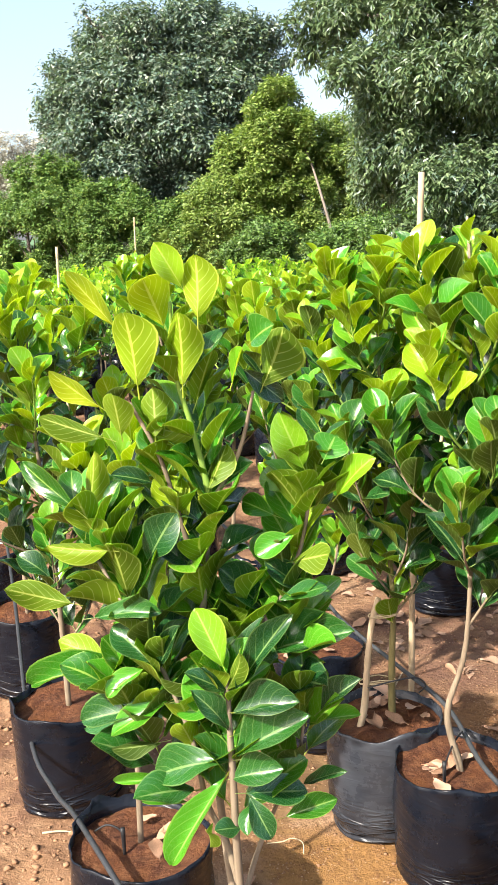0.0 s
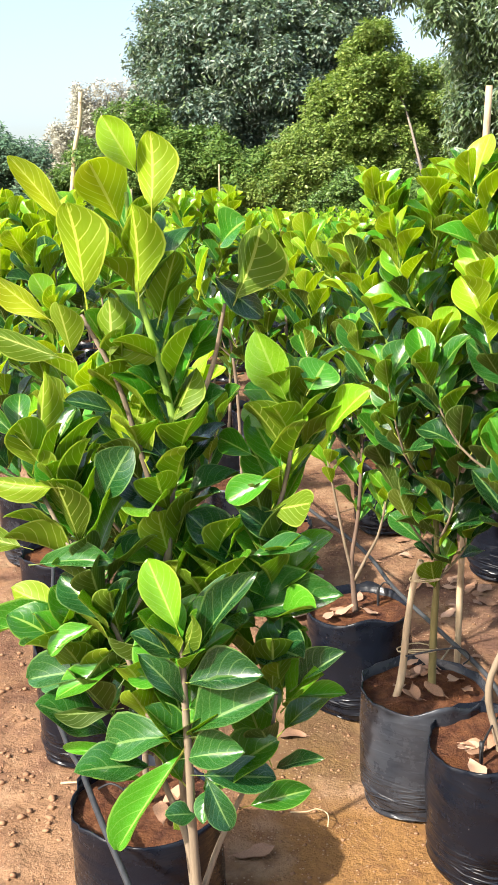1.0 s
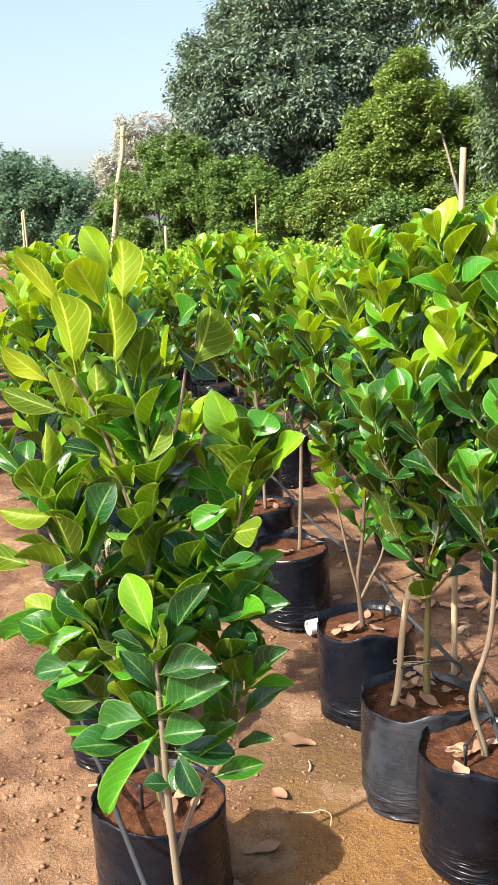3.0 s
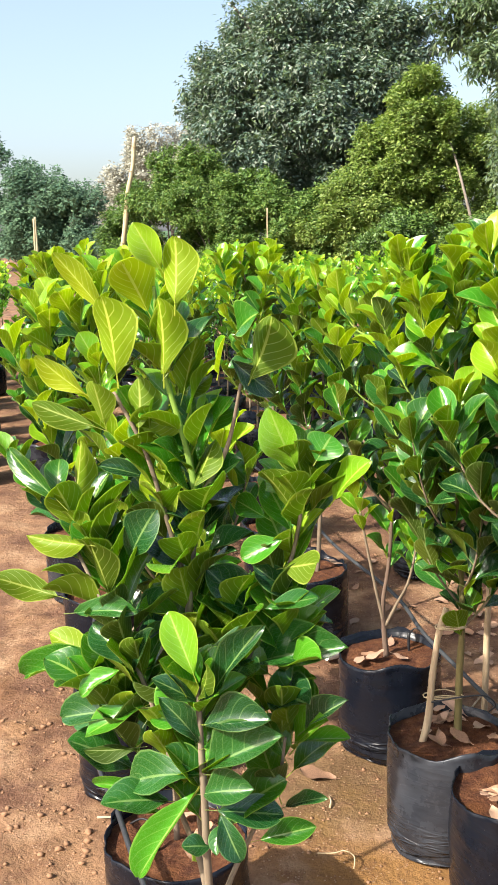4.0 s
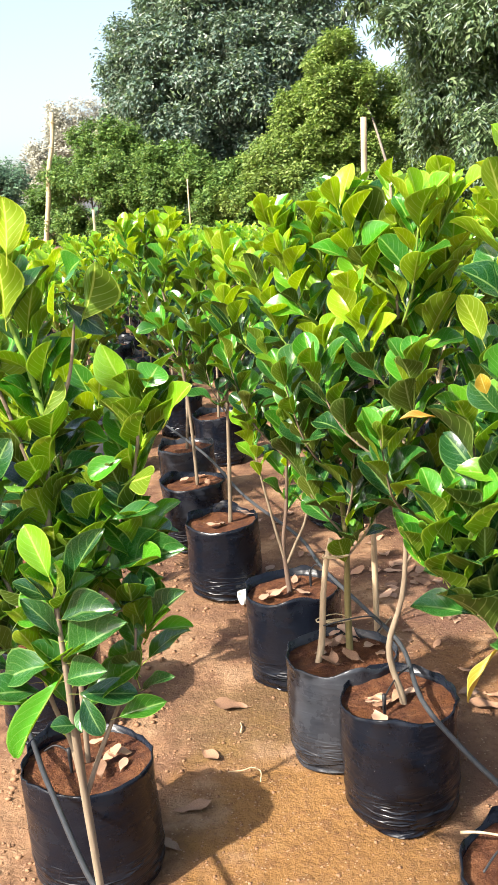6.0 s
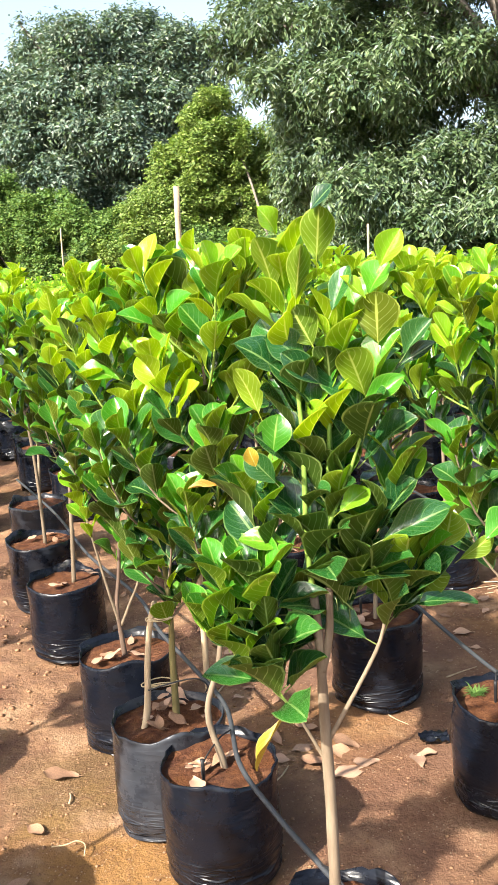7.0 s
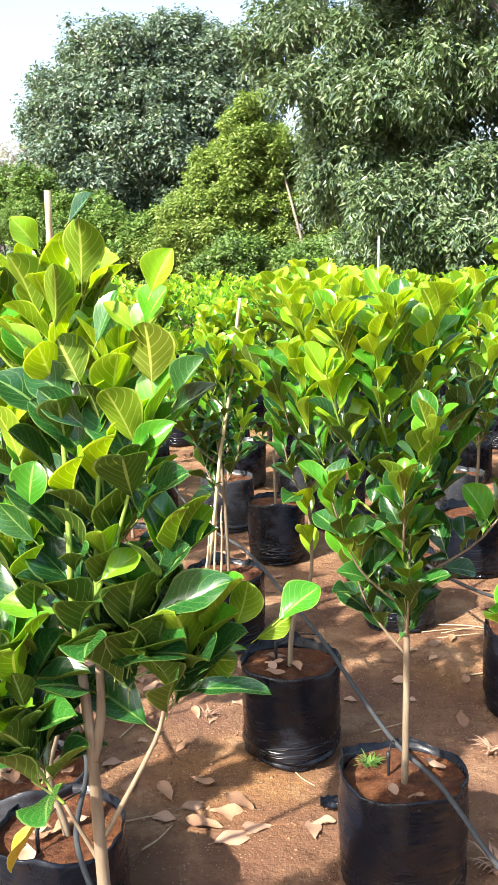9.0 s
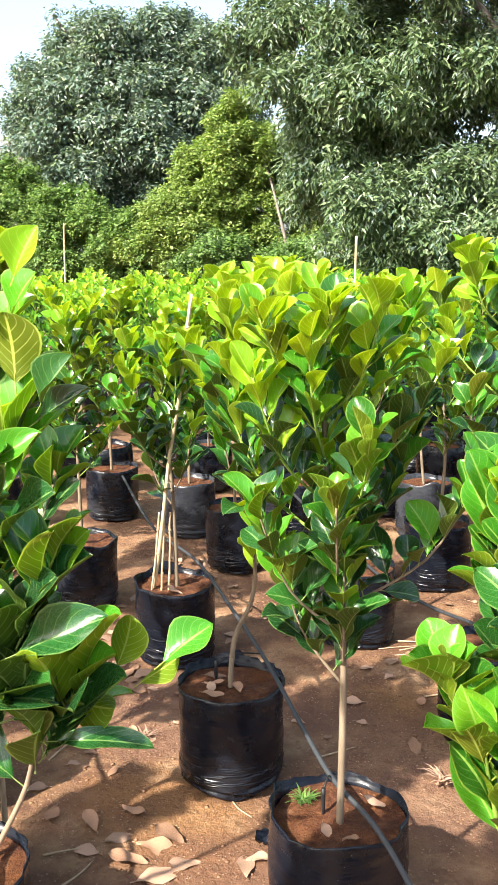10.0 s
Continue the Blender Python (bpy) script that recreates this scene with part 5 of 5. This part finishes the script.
def litter():
    rng = random.Random(4)
    # single leaves that stand out
    for x, y, s in ((-0.17, 2.68, 0.135), (0.76, 2.75, 0.14), (0.80, 2.80, 0.12), (1.03, 2.68, 0.11), (1.06, 2.72, 0.08), (0.70, 2.68, 0.13), (0.86, 2.68, 0.1), (0.64, 2.78, 0.1), (0.57, 2.72, 0.09), (0.78, 2.62, 0.14), (-0.20, 2.13, 0.12), (-0.23, 1.98, 0.09), (-0.2, 2.4, 0.1), (0.55, 2.85, 0.11), (0.66, 2.92, 0.1)):
        drop_leaf(x, y, relief(x, y) + 0.004, s, rng.uniform(0, 360), rng.randrange(8))
    # leaves heaped between the rear bags
    for i in range(150):
        x, y = rng.choice([(0.25, 3.5), (0.3, 3.9), (0.75, 4.8), (1.8, 3.9), (2.0, 4.4), (0.7, 3.4), (-0.1, 4.2)])
        x, y = x + rng.gauss(0, 0.28), y + rng.gauss(0, 0.35)
        if min(math.hypot(x - a, y - b) for a, b in TAKEN) < 0.21:
            continue
        drop_leaf(x, y, relief(x, y) + 0.003, rng.uniform(0.05, 0.11), rng.uniform(0, 360), rng.randrange(8), rng.uniform(-12, 12))
    # leaves lying in the bags
    for (x, y), n in (((0.41, 2.17), 7), ((0.26, 2.5), 14), ((0.04, 2.93), 5), ((1.28, 2.45), 3), ((0.95, 3.15), 5), ((-0.38, 1.9), 6), ((-0.35, 3.72), 3), ((-0.59, 4.3), 4), ((0.635, 4.05), 3)):
        for i in range(n):
            a, r = rng.uniform(0, 6.28), rng.uniform(0.03, 0.115)
            drop_leaf(x + math.cos(a) * r, y + math.sin(a) * r, 0.318 + rng.uniform(0, 0.012), rng.uniform(0.05, 0.09), rng.uniform(0, 360), rng.randrange(8), rng.uniform(-25, 25))


litter()


def clods():
    """Grit and small clods of earth, too many to count."""
    rng = random.Random(6)
    verts, faces = [], []
    box = [(a, b, c) for a in (-1, 1) for b in (-1, 1) for c in (-1, 1)]
    sides = ((0, 1, 3, 2), (4, 6, 7, 5), (0, 4, 5, 1), (2, 3, 7, 6), (0, 2, 6, 4), (1, 5, 7, 3))
    for i in range(20000):
        x, y = rng.uniform(-1.4, 2.1), 1.5 + 3.4 * rng.random() ** 1.3
        if noise.noise(Vector((x * 2.2, y * 2.2, 3))) < rng.uniform(-0.5, 0.5):
            continue
        r = 0.0011 + (0.0125 * rng.random() ** 3.4 if x < -0.35 else 0.0060 * rng.random() ** 4.5)
        o = len(verts)
        turn = Euler((rng.uniform(0, 6.28), rng.uniform(0, 6.28), rng.uniform(0, 6.28))).to_matrix()
        mid = Vector((x, y, relief(x, y) + r * 0.3))
        for p in box:
            q = turn @ (Vector(p).normalized() * (r * rng.uniform(0.65, 1.35)))
            verts.append(mid + Vector((q.x * 1.2, q.y, q.z * 0.7)))
        faces += [tuple(o + k for k in f) for f in sides]
    ob = new("grit", mesh_from("grit", verts, faces, [PEBBLE]))
    tagged(ob, "grit and crumbs of red earth on the ground", "grit", kind="stuff")


clods()


# small things -------------------------------------------------------------------------------
def weeds(x, y, z, n, size, seed, label):
    rng = random.Random(seed)
    verts, faces = [], []
    for i in range(n):
        a, l = rng.uniform(0, 6.28), size * rng.uniform(0.5, 1.1)
        d = Vector((math.cos(a), math.sin(a), 0))
        sd = Vector((-d.y, d.x, 0)) * size * 0.07
        base = Vector((rng.uniform(-1, 1), rng.uniform(-1, 1), 0)) * size * 0.25
        o = len(verts)
        for k in range(4):
            t = k / 3
            c = base + d * l * t * 0.8 + Vector((0, 0, l * (t * 0.9 - 0.55 * t * t)))
            verts += [c - sd * (1 - t * 0.9), c + sd * (1 - t * 0.9)]
        for k in range(3):
            q = o + 2 * k
            faces.append((q, q + 1, q + 3, q + 2))
    ob = new("weed", mesh_from("weed", verts, faces, [LEAF_SHRUB if z > 0.1 else DRY_PALE]))
    ob.location = (x, y, z)
    tagged(ob, label, "weed", kind="stuff")


weeds(1.19, 2.54, 0.305, 48, 0.055, 1, "small green weed in potting soil")
weeds(1.64, 3.14, 0.0, 22, 0.09, 2, "tuft of dry straw coloured grass on earth")
weeds(1.54, 2.52, 0.0, 26, 0.11, 3, "tuft of dry straw coloured grass on earth")
weeds(0.62, 3.36, 0.0, 16, 0.07, 4, "tuft of dry straw coloured grass on earth")


def twig(pts, r, label="thin dry twig lying on the earth"):
    v, f = tube(pts, [r * (1 - 0.5 * k / (len(pts) - 1)) for k in range(len(pts))], 6, 4, 0.1, random.Random(1))
    ob = new("twig", mesh_from("twig", v, f, [STAKE_WOOD]))
    tagged(ob, label, "twig")


rng_t = random.Random(15)
for x, y, l, a in ((0.56, 2.62, 0.14, 60), (1.68, 4.16, 0.34, 5), (1.72, 4.21, 0.26, -12), (1.72, 4.12, 0.30, 14), (1.70, 4.18, 0.22, 22), (1.78, 3.75, 0.25, 8), (-0.12, 2.55, 0.06, 100), (0.5, 2.72, 0.12, 20), (1.3, 3.3, 0.16, 30), (-0.75, 2.36, 0.12, 0), (0.35, 3.3, 0.2, 70), (0.62, 1.98, 0.13, -4), (1.0, 2.95, 0.1, -50)):
    d = Vector((math.cos(radians(a)), math.sin(radians(a)), 0)) * l
    p = Vector((x, y, relief(x, y) + 0.005))
    twig([p - d * 0.5, p + Vector((rng_t.uniform(-0.01, 0.01), rng_t.uniform(-0.01, 0.01), 0.006)), p + d * 0.5], rng_t.uniform(0.0022, 0.0042))


def string_bit():
    pts = [(-0.12, 2.30, 0.006), (-0.075, 2.30, 0.012), (-0.045, 2.31, 0.016), (-0.015, 2.285, 0.020), (-0.012, 2.25, 0.008)]
    v, f = tube(pts, [0.0018] * 5, 6, 5)
    tagged(new("string", mesh_from("string", v, f, [TWINE])), "pale bit of string curled on the earth", "string")


string_bit()


def pipe_piece():
    """Short open pipe on its side."""
    a, b = Vector((-0.262, 3.495, 0.036)), Vector((-0.180, 3.555, 0.036))
    d = (b - a).normalized()
    sd = d.orthogonal().normalized()
    up = d.cross(sd)
    verts, faces, n = [], [], 20
    for c, r in ((a, 0.032), (b, 0.032), (b, 0.027), (a, 0.027)):
        for k in range(n):
            t = 2 * math.pi * k / n
            verts.append(c + (sd * math.cos(t) + up * math.sin(t)) * r)
    for i in range(4):
        for k in range(n):
            k2, j = (k + 1) % n, (i + 1) % 4
            faces.append((i * n + k, i * n + k2, j * n + k2, j * n + k))
    ob = new("pipe_piece", mesh_from("pipe_piece", verts, faces, [PVC], smooth=False))
    tagged(ob, "short piece of white plastic pipe on the earth", "pipe")


pipe_piece()


def scrap():
    """Crumpled bit of black film."""
    verts, faces, n = [], [], 9
    for j in range(n):
        for i in range(n):
            x, y = (i / (n - 1) - 0.5) * 0.10, (j / (n - 1) - 0.5) * 0.06
            verts.append((1.10 + x, 2.80 + y, 0.012 + 0.028 * abs(noise.noise(Vector((x * 30, y * 40, 2)))) + 0.012 * noise.noise(Vector((x * 90, y * 90, 5)))))
    for j in range(n - 1):
        for i in range(n - 1):
            q = j * n + i
            faces.append((q, q + 1, q + n + 1, q + n))
    tagged(new("plastic_scrap", mesh_from("plastic_scrap", verts, faces, [BAG])), "crumpled scrap of black polythene on the earth", "scrap")


scrap()


def single_leaf(label, base, tip, w, face):
    ob = new("yellowed_leaf", LEAF_MESH["yellow", 1])
    ob.matrix_basis = leaf_frame(Vector(base), Vector(tip), w, Vector(face))
    tagged(ob, label, "leaf")


single_leaf("yellowing leaf drooping from a low twig of a sapling", (0.622, 1.558, 0.835), (0.537, 1.508, 0.733), 0.026, (-0.75, -0.5, 0.3))
single_leaf("orange yellow dying leaf among green ones", (0.52, 1.70, 1.245), (0.44, 1.68, 1.255), 0.022, (0, -0.5, 0.8))
single_leaf("orange yellow dying leaf among green ones", (0.585, 1.46, 1.335), (0.572, 1.448, 1.375), 0.028, (-0.2, -0.9, 0.3))

# thin feeder loop beside the staked stem
v, f = tube([(0.19, 2.43, 0.43), (0.27, 2.43, 0.452), (0.335, 2.45, 0.45), (0.365, 2.48, 0.41), (0.35, 2.52, 0.365)], [0.0025] * 5, 6, 6)
tagged(new("feeder_line", mesh_from("feeder_line", v, f, [HOSE])), "thin black drip feeder line looping round a stem", "hose")

v, f = tube([(0.569, 1.501, 0.345), (0.608, 1.553, 0.36), (0.66, 1.594, 0.365), (0.717, 1.608, 0.36), (0.762, 1.588, 0.36), (0.793, 1.528, 0.345)], [0.0025] * 6, 6, 6)
tagged(new("feeder_line", mesh_from("feeder_line", v, f, [HOSE])), "thin black drip feeder line looping over a bag rim", "hose")
twig([(0.533, 1.625, 0.34), (0.576, 1.612, 0.352), (0.642, 1.60, 0.350)], 0.004, "pale dry twig resting on a bag rim")
